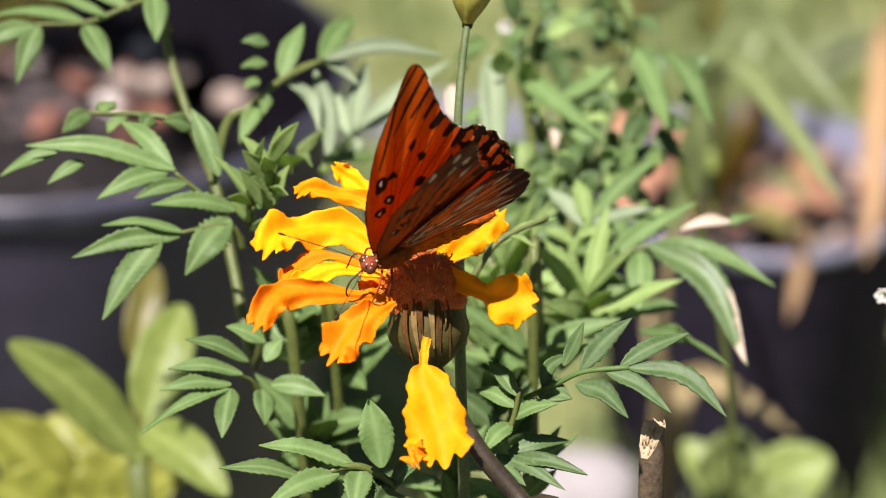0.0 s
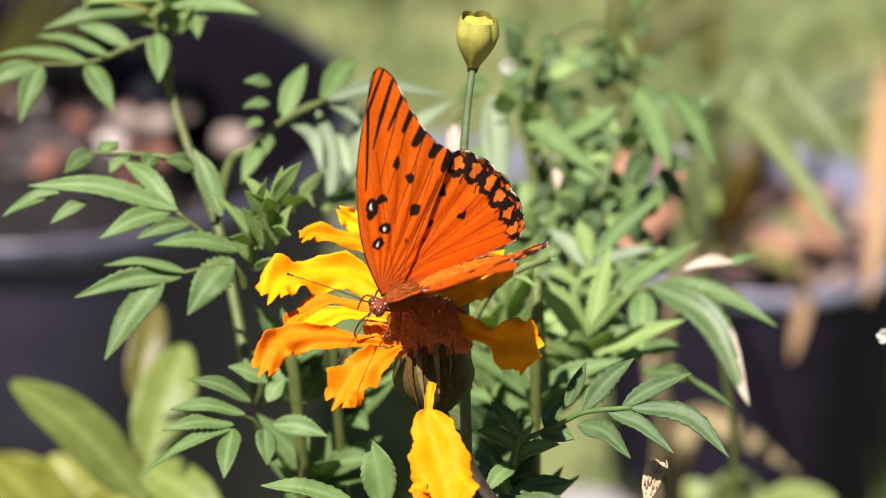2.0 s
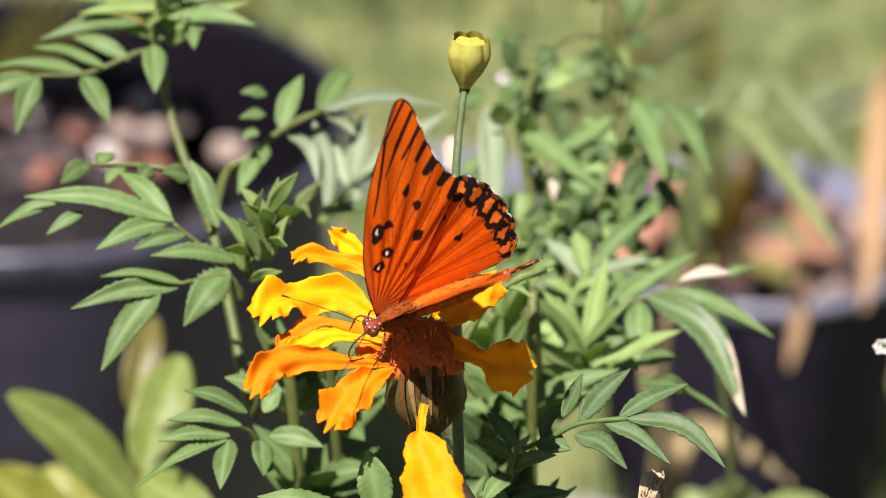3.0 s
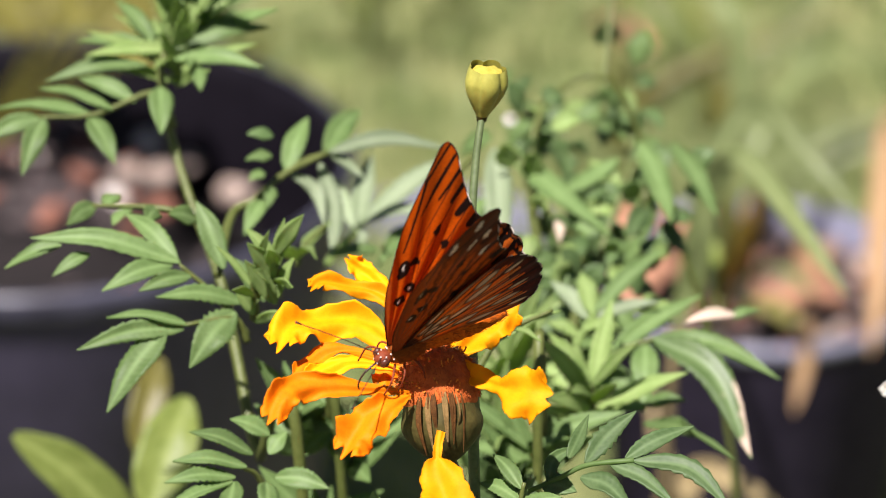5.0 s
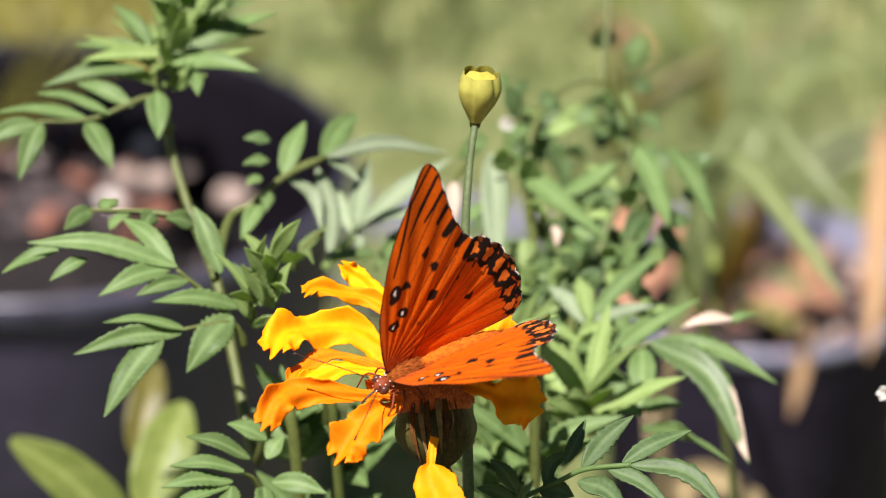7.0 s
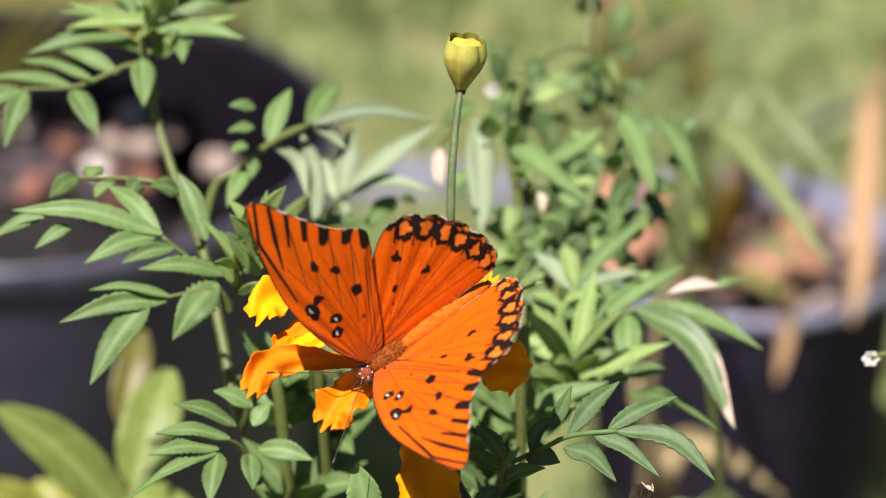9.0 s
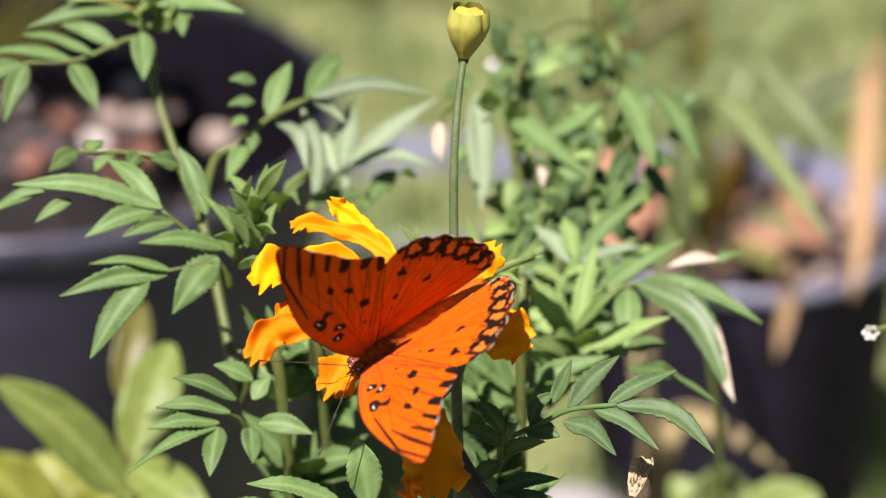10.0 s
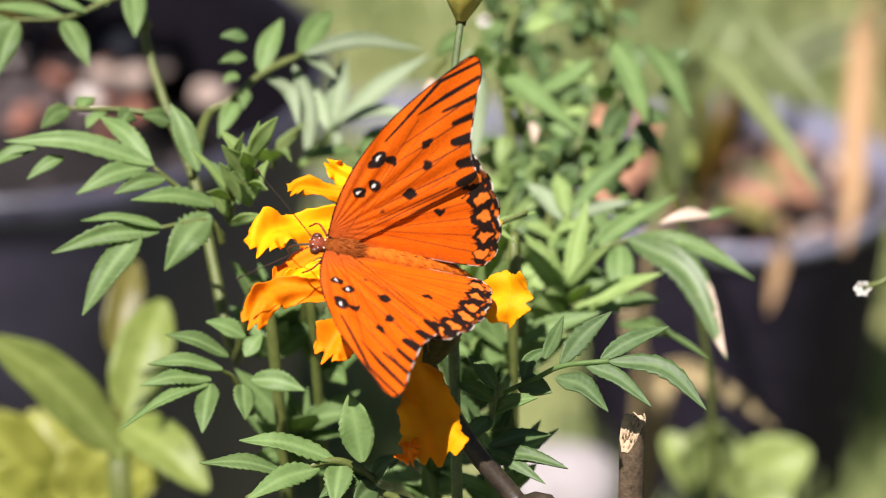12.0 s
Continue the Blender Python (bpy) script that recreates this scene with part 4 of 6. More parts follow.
def scatter_clumps():
    """Coarse tufts over the lawn behind the pots, green, lime and straw."""
    rnd = random.Random(77)
    for k in range(30):
        tuft = Vector((rnd.uniform(-0.22, 0.62), rnd.uniform(1.28, 2.25), 0.0))
        mats = rnd.choice(((BLADE, BLADE, LEAF_LIME), (BLADE, LEAF_YELLOW, LEAF_LIME), (BLADE, LEAF_TAN, BLADE)))
        blades = []
        for j in range(5):
            a = rnd.uniform(0, 6.283)
            d, h = Vector((math.cos(a), math.sin(a), 0)), rnd.uniform(0.05, 0.13)
            blades.append(([tuft + d * h * 0.25 + Vector((0, 0, h * 0.7)), tuft + d * h * rnd.uniform(0.6, 1.3) + Vector((0, 0, h * rnd.uniform(0.5, 1.0)))], rnd.uniform(6, 12), mats[j % 3]))
        strap_plant(tuft, blades, "clump of coarse grass blades on the lawn", "grass_clump")["group"] = "grass clumps"


scatter_clumps()
strap_plant(spot(81.3, 40.1, 840), [([spot(81.3, 34.8, 838), spot(80.4, 21.2, 830), spot(80.1, 9.5, 822), spot(78.6, -2.4, 812)], 12, LEAF_TAN), ([spot(81.9, 41.7, 845), spot(82.9, 44.8, 850)], 3, LEAF_TAN)], "dead orange-tan strap leaf hanging down", "dead_leaf")

strap_plant(spot(67.2, 4.5, 720), [([spot(66.8, -1.5, 705), spot(65.8, -7.0, 695), spot(64.4, -13.4, 690)], 7, LEAF_TAN)], "dead tan leaf hanging limply over the pot's rim", "dead_leaf")


def make_dry_leaf():
    foot = Vector((right_rim.x - 0.075, right_rim.y - 0.25, 0.0))
    strap_plant(foot, [([spot(42.7, -37.8, 560), spot(45.4, -25.2, 540), spot(53.3, -26.2, 520), spot(65.9, -34.6, 500)], 10, LEAF_WITHER), ([spot(40.6, -31.5, 560), spot(38.5, -16.7, 560), spot(37.5, -5.2, 565)], 4, LEAF_WITHER)], "withered tan leaf arching over beside the pots", "withered_plant")


make_dry_leaf()


def make_white_flower(at):
    fl = thing("white_flower", (at.x, at.y, 0), "tiny white flower on a thin green stem", "flower", "tiny white flowers")
    inv = Matrix.Translation((at.x, at.y, 0)).inverted()
    under(stalk(fl, ((at.x, at.y, 0), (at.x + 0.06, at.y, at.z * 0.7), (at.x + 0.03, at.y + 0.002, at.z - 0.002), at), 0.001, 0.0007, "stem"), inv)
    for k in range(6):
        a = k * 1.047
        d = Vector((math.cos(a), -0.35, math.sin(a)))
        bm = bmesh.new()
        blade(bm, curve_points((at, at + d * 0.0009, at + d * 0.0018), 8), 0.0016, Vector((0, -1, 0.2)), oval, cols=2, thick=0.0002)
        under(part("petal", bm, WHITE, fl), inv)


make_white_flower(spot(81.9, -8.5, 60))
# Added blossom that stands for a bright white glint among the bush leaves.
make_white_flower(spot(11.6, 41.6, 170))


def make_stone(at, size):
    bm = bmesh.new()
    bmesh.ops.create_icosphere(bm, subdivisions=3, radius=1)
    for v in bm.verts:
        v.co = v.co * (1 + 0.12 * noise.noise(v.co * 1.6)) 
        v.co = Vector((v.co.x * size, v.co.y * size * 0.8, v.co.z * size * 0.7))
    ob = tagged(part("stone", bm, STONE), "rounded white landscaping stone", "stone")
    ob.location = at


make_stone(spot(25.9, -45.4, 985), 0.032)
make_stone(level_spot(41.4, 11.7, right_rim.z - 0.014), 0.0078)
make_stone(level_spot(66.6, 20.2, right_rim.z - 0.016), 0.0068)


def make_stub(top, foot):
    """A dead woody stem snapped off aslant: ribbed bark, and a splintered pale face turned to the light."""
    st = thing("cut_stem", foot, "dry woody stem cut off short with a pale frayed end", "stem")
    line = [p - foot for p in curve_points((foot, foot.lerp(top, 0.6), top), 30)]
    up = (line[-1] - line[-2]).normalized()
    slope = Vector((-0.75, -0.66, 0))
    seg = 22
    bm, face = bmesh.new(), bmesh.new()
    rings = []
    for i, p in enumerate(line):
        f = i / (len(line) - 1)
        ring = []
        for k in range(seg):
            a = k * 2 * math.pi / seg
            d = Vector((math.cos(a), math.sin(a), 0))
            r = (0.0030 - 0.0006 * f) * (1 + 0.09 * noise.noise((math.cos(a) * 2.2, math.sin(a) * 2.2, f * 9)) + 0.05 * (k % 2))
            cut = -max(0.0, d.dot(slope)) * 0.0062 * max(0, f - 0.9) / 0.1 if f > 0.9 else 0.0
            ring.append(bm.verts.new(p + d * r + up * (cut + (0.0009 * noise.noise((k * 1.3, 0, 4)) if i == len(line) - 1 else 0))))
        rings.append(ring)
    for a, b in zip(rings, rings[1:]):
        for k in range(seg):
            bm.faces.new((a[k], a[(k + 1) % seg], b[(k + 1) % seg], b[k]))
    centre = sum((v.co for v in rings[-1]), Vector()) / seg
    prev = [face.verts.new(v.co + up * 0.0001) for v in rings[-1]]
    for j in (0.72, 0.42, 0.16):
        ring = [face.verts.new(centre.lerp(v.co, j) + up * (0.0007 * noise.noise((k * 2.1, j * 9, 1)) - 0.0004 * (1 - j))) for k, v in enumerate(rings[-1])]
        for k in range(seg):
            face.faces.new((prev[k], prev[(k + 1) % seg], ring[(k + 1) % seg], ring[k]))
        prev = ring
    face.faces.new(prev)
    rnd = random.Random(2)
    for k in range(26):
        q = rings[-1][rnd.randrange(seg)].co.lerp(centre, rnd.uniform(0.0, 0.8))
        tube(face, [q - up * 0.0004, q + up * rnd.uniform(0.0004, 0.0015) + Vector((rnd.uniform(-0.0002, 0.0002), 0, 0))], 0.0003, 0.0001, 5)
    part("bark", bm, WOOD, st)
    tagged(part("frayed_end", face, PITH, st), "pale frayed pith", kind="stuff")


stub_top = spot(39.1, -33.1, 8)
make_stub(stub_top, Vector((stub_top.x + 0.003, stub_top.y + 0.004, 0.0)))

# ---- the bloom ----
BASE = Vector((0.014, 0.004, 0.0))
bloom = thing("marigold_flower", BASE, "spent orange marigold bloom with few curled petals", "flower")
b_inv = Matrix.Translation(BASE).inverted()


def bud_stem_and_bud():
    bud = thing("flower_bud", BASE, "closed yellow-green marigold bud on a thin stem", "flower bud")
    top = spot(4.6, 42.4, 14)
    under(stalk(bud, (top, spot(3.5, 33.8, 14), spot(2.8, 22.2, 14), spot(2.9, 4.3, 18), spot(3.6, -16.7, 22), spot(4.0, -46.4, 22), (0.02, 0.012, 0.0)), 0.0007, 0.0012, "stem", STEM_GREY), b_inv)
    bm = bmesh.new()
    seg, rows = 60, 20
    axis = Vector((0.10, 0.0, 1)).normalized()
    x = axis.orthogonal().normalized()
    y = axis.cross(x)
    rings = []
    for i in range(rows + 1):
        f = i / rows
        r = 0.0042 * (0.30 + 0.70 * math.sin(min(1, f * 1.25) * math.pi / 2) ** 1.1)
        r *= 1 - 0.17 * (max(0, f - 0.72) / 0.28) ** 1.6
        ring = []
        for k in range(seg):
            a = k * 2 * math.pi / seg
            lobe = abs(math.sin(a * 2.5 + 0.6)) ** 0.45
            groove = 0.80 + 0.22 * lobe * min(1, f * 3) + 0.20 * (1 - min(1, f * 3))
            ring.append(bm.verts.new(top + axis * (f * 0.0094 + 0.0007 * max(0, f - 0.7) / 0.3 * lobe) + (x * math.cos(a) + y * math.sin(a)) * r * groove))
        rings.append(ring)
    for a, b in zip(rings, rings[1:]):
        for k in range(seg):
            bm.faces.new((a[k], a[(k + 1) % seg], b[(k + 1) % seg], b[k]))
    under(part("calyx", bm, BUD_SKIN, bud), b_inv)
    bm = bmesh.new()
    centre = bm.verts.new(top + axis * 0.0100)
    crown = [bm.verts.new(top + axis * (0.0090 + 0.0003 * math.sin(k * 1.7)) + (x * math.cos(k * 0.3142) + y * math.sin(k * 0.3142)) * 0.0030) for k in range(20)]
    for k in range(20):
        bm.faces.new((centre, crown[k], crown[(k + 1) % 20]))
    under(part("bud_tip", bm, BUD_TIP, bud, "tightly packed pale yellow petal tips"), b_inv)
    bm = bmesh.new()
    tube(bm, [top - axis * 0.0012, top - axis * 0.0002, top + axis * 0.0008], 0.0010, 0.00125, 12)
    under(part("collar", bm, CALYX, bud, "brownish swollen neck"), b_inv)
    return bud


bud = bud_stem_and_bud()


def make_calyx():
    top, foot = spot(-3.4, -7.1, 0), spot(-2.0, -22.5, 0)
    axis = (top - foot).normalized()
    length = (top - foot).length
    x = axis.orthogonal().normalized()
    y = axis.cross(x)
    bm = bmesh.new()
    seg, rows = 80, 18
    rings = []
    for i in range(rows + 1):
        f = i / rows
        r = 0.0076 * (0.20 + 0.80 * math.sin(min(1, f * 1.9) * math.pi / 2) ** 0.85) * (1 - 0.16 * max(0, f - 0.55) / 0.45)
        ring = []
        for k in range(seg):
            a = k * 2 * math.pi / seg
            ridge = 1 - 0.03 * abs(math.sin(a * 4)) ** 0.4 + 0.04 * noise.noise((math.cos(a) * 3, math.sin(a) * 3, f * 3))
            lift = 0.0022 * max(0, f - 0.85) / 0.15 * abs(math.cos(a * 6)) ** 1.5
            ring.append(bm.verts.new(foot + axis * (f * length * 0.93 + lift) + (x * math.cos(a) + y * math.sin(a)) * r * ridge))
        rings.append(ring)
    for a, b in zip(rings, rings[1:]):
        for k in range(seg):
            bm.faces.new((a[k], a[(k + 1) % seg], b[(k + 1) % seg], b[k]))
    bm.faces.new(rings[-1])
    under(part("calyx", bm, CALYX, bloom, "ribbed brownish-green calyx"), b_inv)
    rnd = random.Random(9)
    # withered strands down the calyx
    front = math.atan2(y.dot(-AHEAD), x.dot(-AHEAD))
    for k in range(9):
        a = front + 0.05 + (k - 4) * 0.14 + rnd.uniform(-0.09, 0.09)
        o = x * math.cos(a) + y * math.sin(a)
        p0 = foot + axis * length * rnd.uniform(0.86, 0.98) + o * 0.0070
        p1 = foot + axis * length * rnd.uniform(0.5, 0.66) + o * rnd.uniform(0.0079, 0.0088)
        p2 = foot + axis * length * rnd.uniform(0.12, 0.42) + o * 0.0068
        bm = bmesh.new()
        blade(bm, curve_points((p0, p1, p2), 10), rnd.choice((0.0003, 0.0005, 0.0008, 0.0011)), o, lance, fold=0.3, cols=2, thick=0.0002)
        under(part("dry_bract", bm, STRAW if k % 3 == 1 else CALYX_DRY, bloom, "withered straw-coloured bract"), b_inv)
    # disc florets
    core = top - axis * 0.0012
    bm = bmesh.new()
    bmesh.ops.create_icosphere(bm, subdivisions=4, radius=0.0076, matrix=Matrix.Translation(core))
    under(part("disc_core", bm, FLORET_BROWN, bloom, "matted heart of the spent disc"), b_inv)
    for name, mat, count, seed in (("disc_fuzz", FLORET_BROWN, 6500, 1), ("floret_tuft", FLORET, 170, 2)):
        rnd = random.Random(seed)
        bm = bmesh.new()
        for k in range(count):
            a, e = rnd.uniform(0, 6.283), math.asin(rnd.uniform(-0.22, 1.0))
            if seed == 2:
                a = rnd.choice((rnd.uniform(1.6, 3.6), rnd.uniform(0, 6.283)))
            n = ((x * math.cos(a) + y * math.sin(a)) * math.cos(e) + axis * math.sin(e)).normalized()
            jit = Vector((rnd.uniform(-1, 1), rnd.uniform(-1, 1), rnd.uniform(-1, 1))) * 0.0008
            p = core + n * 0.0070
            lie = (n * axis.dot(n) - axis + jit * 700).normalized()
            q = core + n * (rnd.uniform(0.0072, 0.0076) if seed == 1 else rnd.uniform(0.0075, 0.0086)) + (lie * rnd.uniform(0.0006, 0.0014) if seed == 1 else axis * rnd.uniform(-0.0006, 0.0012) + jit)
            tube(bm, [p, p.lerp(q, 0.6) + jit * 0.3, q], 0.00008, 0.00006 if seed == 1 else 0.0002, 4)
        under(tagged(part(name, bm, mat, bloom), ("fuzzy brown spent florets", "orange tubular florets")[seed - 1], kind="stuff"), b_inv)
    under(stalk(bloom, (foot + axis * 0.001, spot(0.6, -27.3, 0), spot(6.9, -37.8, 0), spot(14.8, -47.3, 0), spot(22.7, -59.9, -2), (0.022, 0.0, 0.4), (0.016, 0.002, 0.2), BASE), 0.0018, 0.0020, "stem", STEM_DARK), b_inv)


make_calyx()


def petal(pts, width, facing=(0.0, -0.45, 0.9), mat=None, seed=1, wave=0.5, flare=1.0, twist=0.0, curl=0.15, claw=0.04, fan=None, lobed=1.0):
    """A ray petal along a line: narrow claw, broad ruffled end with a lobed, ragged edge. Fan: where a stalked blade widens."""
    bm = bmesh.new()
    line = curve_points(pts, 48)

    def outline(f):
        w = 0.14 + 0.86 * min(1, max(0, (f - claw) / 0.45)) ** (0.8 * flare)
        if fan:
            k = min(1, max(0, (f - fan) / 0.22))
            w = 0.34 + 0.06 * math.sin(f * 9) + 0.62 * k * k * (3 - 2 * k)
        return max(0.05, w * (1 - max(0, f - 0.88) ** 2 * 24) * (1 + 0.07 * math.sin(f * 27 + seed) + 0.04 * math.sin(f * 61 + seed * 2) + 0.025 * math.sin(f * 117 + seed * 5)))
    blade(bm, line, width / 1000, Vector(facing), outline, fold=curl, wave=wave, waves=2.6, thick=0.00022, cols=12, twist=twist, seed=seed, teeth=0, lobes=width * 0.00014 * lobed)
    return under(part("petal", bm, mat or PETAL, bloom), b_inv)


petal((spot(-8.8, -3.6, 2), spot(-18.3, 2.9, 4), spot(-26.3, 3.3, 0), spot(-31.2, 2.6, -4), spot(-33.4, -1.2, -8)), 7.0, (0.1, -0.5, 0.85), seed=1, claw=-0.25)
petal((spot(-8.8, 4.2, 12), spot(-14.8, 8.9, 15), spot(-20.5, 10.4, 14), spot(-25.3, 11.4, 12), spot(-27.2, 9.9, 10)), 3.5, (0.1, -0.6, 0.8), seed=2, claw=-0.3)
petal((spot(-7.8, 3.7, 13), spot(-13.6, 9.6, 18), spot(-17.6, 13.4, 20), spot(-20.3, 15.7, 19)), 4.0, (-0.1, -0.8, 0.6), seed=3, claw=-0.3)
petal((spot(-8.8, -5.2, 0), spot(-19.4, -1.5, 0), spot(-26.7, -3.1, -2), spot(-29.9, -7.1, -6)), 3.8, (0.1, -0.3, 0.95), PETAL_DEEP, 4)
petal((spot(-9.4, -5.2, -2), spot(-18.3, -3.9, -3), spot(-24.6, -5.2, -5), spot(-28.6, -7.5, -7)), 3.6, (0, -0.6, 0.8), seed=5)
petal((spot(-8.8, -9.4, -6), spot(-19.4, -8.5, -9), spot(-27.8, -8.3, -12), spot(-32.2, -9.9, -15), spot(-34.8, -14.8, -18)), 5.6, (0.1, -0.75, 0.6), PETAL_DEEP, 6)
petal((spot(-8.8, -9.9, -8), spot(-13.6, -12.5, -12), spot(-18.3, -16.7, -14), spot(-21.3, -20.9, -15)), 7.4, (-0.4, -0.8, 0.4), PETAL_DEEP, 7)
petal((spot(-2.9, -16.5, -10), spot(-3.6, -19.9, -11), spot(-3.5, -22.5, -12), spot(-2.1, -28.3, -14), spot(-1.1, -34.1, -17), spot(-0.4, -40.3, -19)), 11.6, (0.12, -1, 0.15), seed=8, wave=0.34, claw=0.34, flare=0.6, lobed=0.6)
petal((spot(-3.8, -34.6, -17), spot(-4.8, -36.7, -19), spot(-5.4, -38.3, -21), spot(-4.8, -40.4, -22)), 3.6, (-0.6, -0.9, 0.3), PETAL_DEEP, seed=13, wave=0.6, claw=0.05, lobed=1.4)
petal((spot(0.6, -4.5, -3), spot(5.4, -7.0, -7), spot(9.0, -8.6, -11), spot(13.1, -9.6, -14), spot(17.2, -10.4, -15)), 9.6, (-0.30, -0.95, 0.55), seed=9, wave=0.3, fan=0.40, curl=0.05, lobed=0.5)
petal((spot(0.6, -1.5, 10), spot(4.8, 1.7, 14), spot(8.2, 4.3, 15), spot(10.9, 7.3, 16)), 6.5, (0, -0.8, 0.6), seed=10, claw=-0.2)
petal((spot(-1.5, -0.9, 12), spot(1.7, 1.7, 16), spot(3.3, 2.7, 18)), 5.0, (0, -0.8, 0.6), seed=11)
petal((spot(-9.9, -6.2, 2), spot(-13.1, -6.2, 1), spot(-14.1, -8.3, 0)), 4.2, (0, -0.7, 0.7), PETAL_DEEP, 12)

# ---- the butterfly ----


def ell(x, y, cx, cy, ax, ay, ang, soft=0.12):
    """1 inside an ellipse, 0 outside, with a soft edge; mm."""
    c, s = math.cos(ang), math.sin(ang)
    u, v = (x - cx) * c + (y - cy) * s, -(x - cx) * s + (y - cy) * c
    r = np.sqrt((u / ax) ** 2 + (v / ay) ** 2)
    return np.clip((1 - r) * min(ax, ay) / soft + 0.5, 0, 1)


def seg_mark(x, y, ax, ay, bx, by, w0, w1, soft=0.1):
    """1 along a tapering line from a to b."""
    dx, dy = bx - ax, by - ay
    t = np.clip(((x - ax) * dx + (y - ay) * dy) / (dx * dx + dy * dy), 0, 1)
    d = np.hypot(x - ax - t * dx, y - ay - t * dy)
    return np.clip((w0 + (w1 - w0) * t - d) / soft + 0.5, 0, 1)


ORANGE = np.array((0.76, 0.122, 0.004))
BLACK = np.array((0.018, 0.010, 0.008))
BROWN = np.array((0.10, 0.028, 0.012))
SILVER = np.array((0.90, 0.78, 0.64))
PALE = np.array((0.84, 0.20, 0.025))

FORE = [(1.5, 0.3), (2.6, 7), (2.4, 14.5), (0.8, 22.5), (-2.4, 30.5), (-5.8, 37), (-8.2, 41), (-10.2, 41.5), (-11.8, 39.2), (-12.6, 35.6), (-13.7, 31.6), (-14.9, 27.6), (-16.6, 24.2), (-18.6, 21.4), (-17.0, 18), (-11.5, 11), (-5, 2.5), (-2, 0.3)]
HIND = [(0, 0.3), (-4, 8.5), (-9.5, 15.5), (-14, 20), (-18.4, 21.7), (-22.4, 19.8), (-25.4, 16.6), (-27.8, 12.6), (-29.2, 8.0), (-29.6, 4.0), (-28.2, 0.8), (-24, 0.0), (-12, -0.1), (-3, 0)]


def outline_points(ctrl, n, scallop=0.0, lo=0.0, hi=0.0):
    pts = curve_points([(a, b, 0) for a, b in ctrl] + [(ctrl[0][0], ctrl[0][1], 0)], n + 1)[:-1]
    out = []
    for i, p in enumerate(pts):
        f = i / n
        q = np.array((p.x, p.y))
        if scallop and lo < f < hi:
            k = (f - lo) / (hi - lo)
            q = q * (1 + scallop * (abs(math.sin(k * math.pi * 7)) ** 0.6 - 0.7) * min(1, 6 * k, 6 * (1 - k)))
        out.append(q)
    return np.array(out)


def fore_pattern(x, y, top):
    col = np.tile(ORANGE if top else np.array((0.56, 0.095, 0.010)), (len(x), 1))

    def lay(mask, c):
        nonlocal col
        col = col * (1 - mask[:, None]) + np.asarray(c) * mask[:, None]
    lay(np.clip(1 - np.hypot(x + 1, y - 1) / 7, 0, 1) * 0.6, BROWN * 2.2)
    lay(np.clip((x + 0.2 + 0.012 * (y - 8) ** 2 * 0.2) / 3.0, 0, 1) * 0.35 * (y < 16), BROWN * 3)
    # veins
    for ax, ay, bx, by in ((-14.7, 17.3, -3.1, 3.7), (-16.2, 22.5, -4.3, 8.5), (-14.2, 26.2, -4.5, 13.0), (-12.5, 30.5, -4.4, 18.4), (-11.5, 34.0, -3.6, 21.0), (-18.2, 20.6, -2.6, 2.0)):
        lay(seg_mark(x, y, ax, ay, bx, by, 0.17, 0.07) * 0.9, BROWN)
    lay(seg_mark(x, y, -1.4, 2.5, -4.4, 18.4, 0.09, 0.09) * 0.6, BROWN)
    for k in range(11):
        a = math.radians(93 + k * 4.6)
        r1 = 27 - 0.6 * k
        lay(seg_mark(x, y, -1.2 + 7 * math.cos(a), 1 + 7 * math.sin(a), -1.2 + r1 * math.cos(a), 1 + r1 * math.sin(a), 0.06, 0.14) * (0.6 if k % 2 else 0.3), BROWN)
    # long dark streaks towards the tip
    lay(seg_mark(x, y, -10.4, 40.8, -5.4, 35.1, 0.30, 0.36), BLACK)
    lay(seg_mark(x, y, -5.4, 35.1, -0.9, 21.1, 0.36, 0.16), BLACK)
    lay(seg_mark(x, y, -9.0, 41.2, -4.2, 34.5, 0.12, 0.2), BLACK)
    lay(seg_mark(x, y, -11.5, 38.4, -7.6, 33.0, 0.36, 0.46), BLACK)
    lay(seg_mark(x, y, -7.6, 33.0, -4.3, 28.0, 0.44, 0.14), BLACK)
    lay(seg_mark(x, y, -12.5, 35.2, -8.1, 30.1, 0.50, 0.22), BLACK)
    for ax, ay, bx, by, w in ((-13.3, 31.4, -10.9, 28.9, 0.70), (-14.6, 27.6, -12.4, 25.7, 1.05), (-17.0, 23.9, -15.0, 22.4, 1.15), (-18.3, 21.2, -16.4, 19.0, 1.0)):
        lay(seg_mark(x, y, ax, ay, bx, by, w, w * 0.75), BLACK)
    # spots, a little uneven
    x, y = x + 0.14 * np.sin(y * 2.3 + 0.6) + 0.08 * np.sin(y * 5.3 + x), y + 0.14 * np.sin(x * 2.6 + 1.3)
    for cx, cy, a, b in ((-8.9, 13.7, 1.25, 1.0), (-7.9, 23.6, 1.2, 0.74), (-9.6, 20.0, 1.05, 0.78)):
        lay(ell(x, y, cx, cy, a, b, math.atan2(cy, cx)), BLACK)
    lay(ell(x, y, -5.6, 8.6, 0.5, 0.4, 2.0) * 0.8, BROWN)
    lay(ell(x, y, -1.0, 17.3, 1.15, 2.1, 0.35), BLACK)
    lay(ell(x, y, -3.3, 18.2, 1.25, 0.85, 0.2), BLACK)
    lay(ell(x, y, -2.5, 12.7, 1.3, 1.05, 0.6), BLACK)
    lay(ell(x, y, -0.5, 10.4, 1.3, 1.05, 0.6), BLACK)
    lay(ell(x, y, -0.95, 17.6, 0.22, 0.62, 0.35), (0.85, 0.8, 0.75))
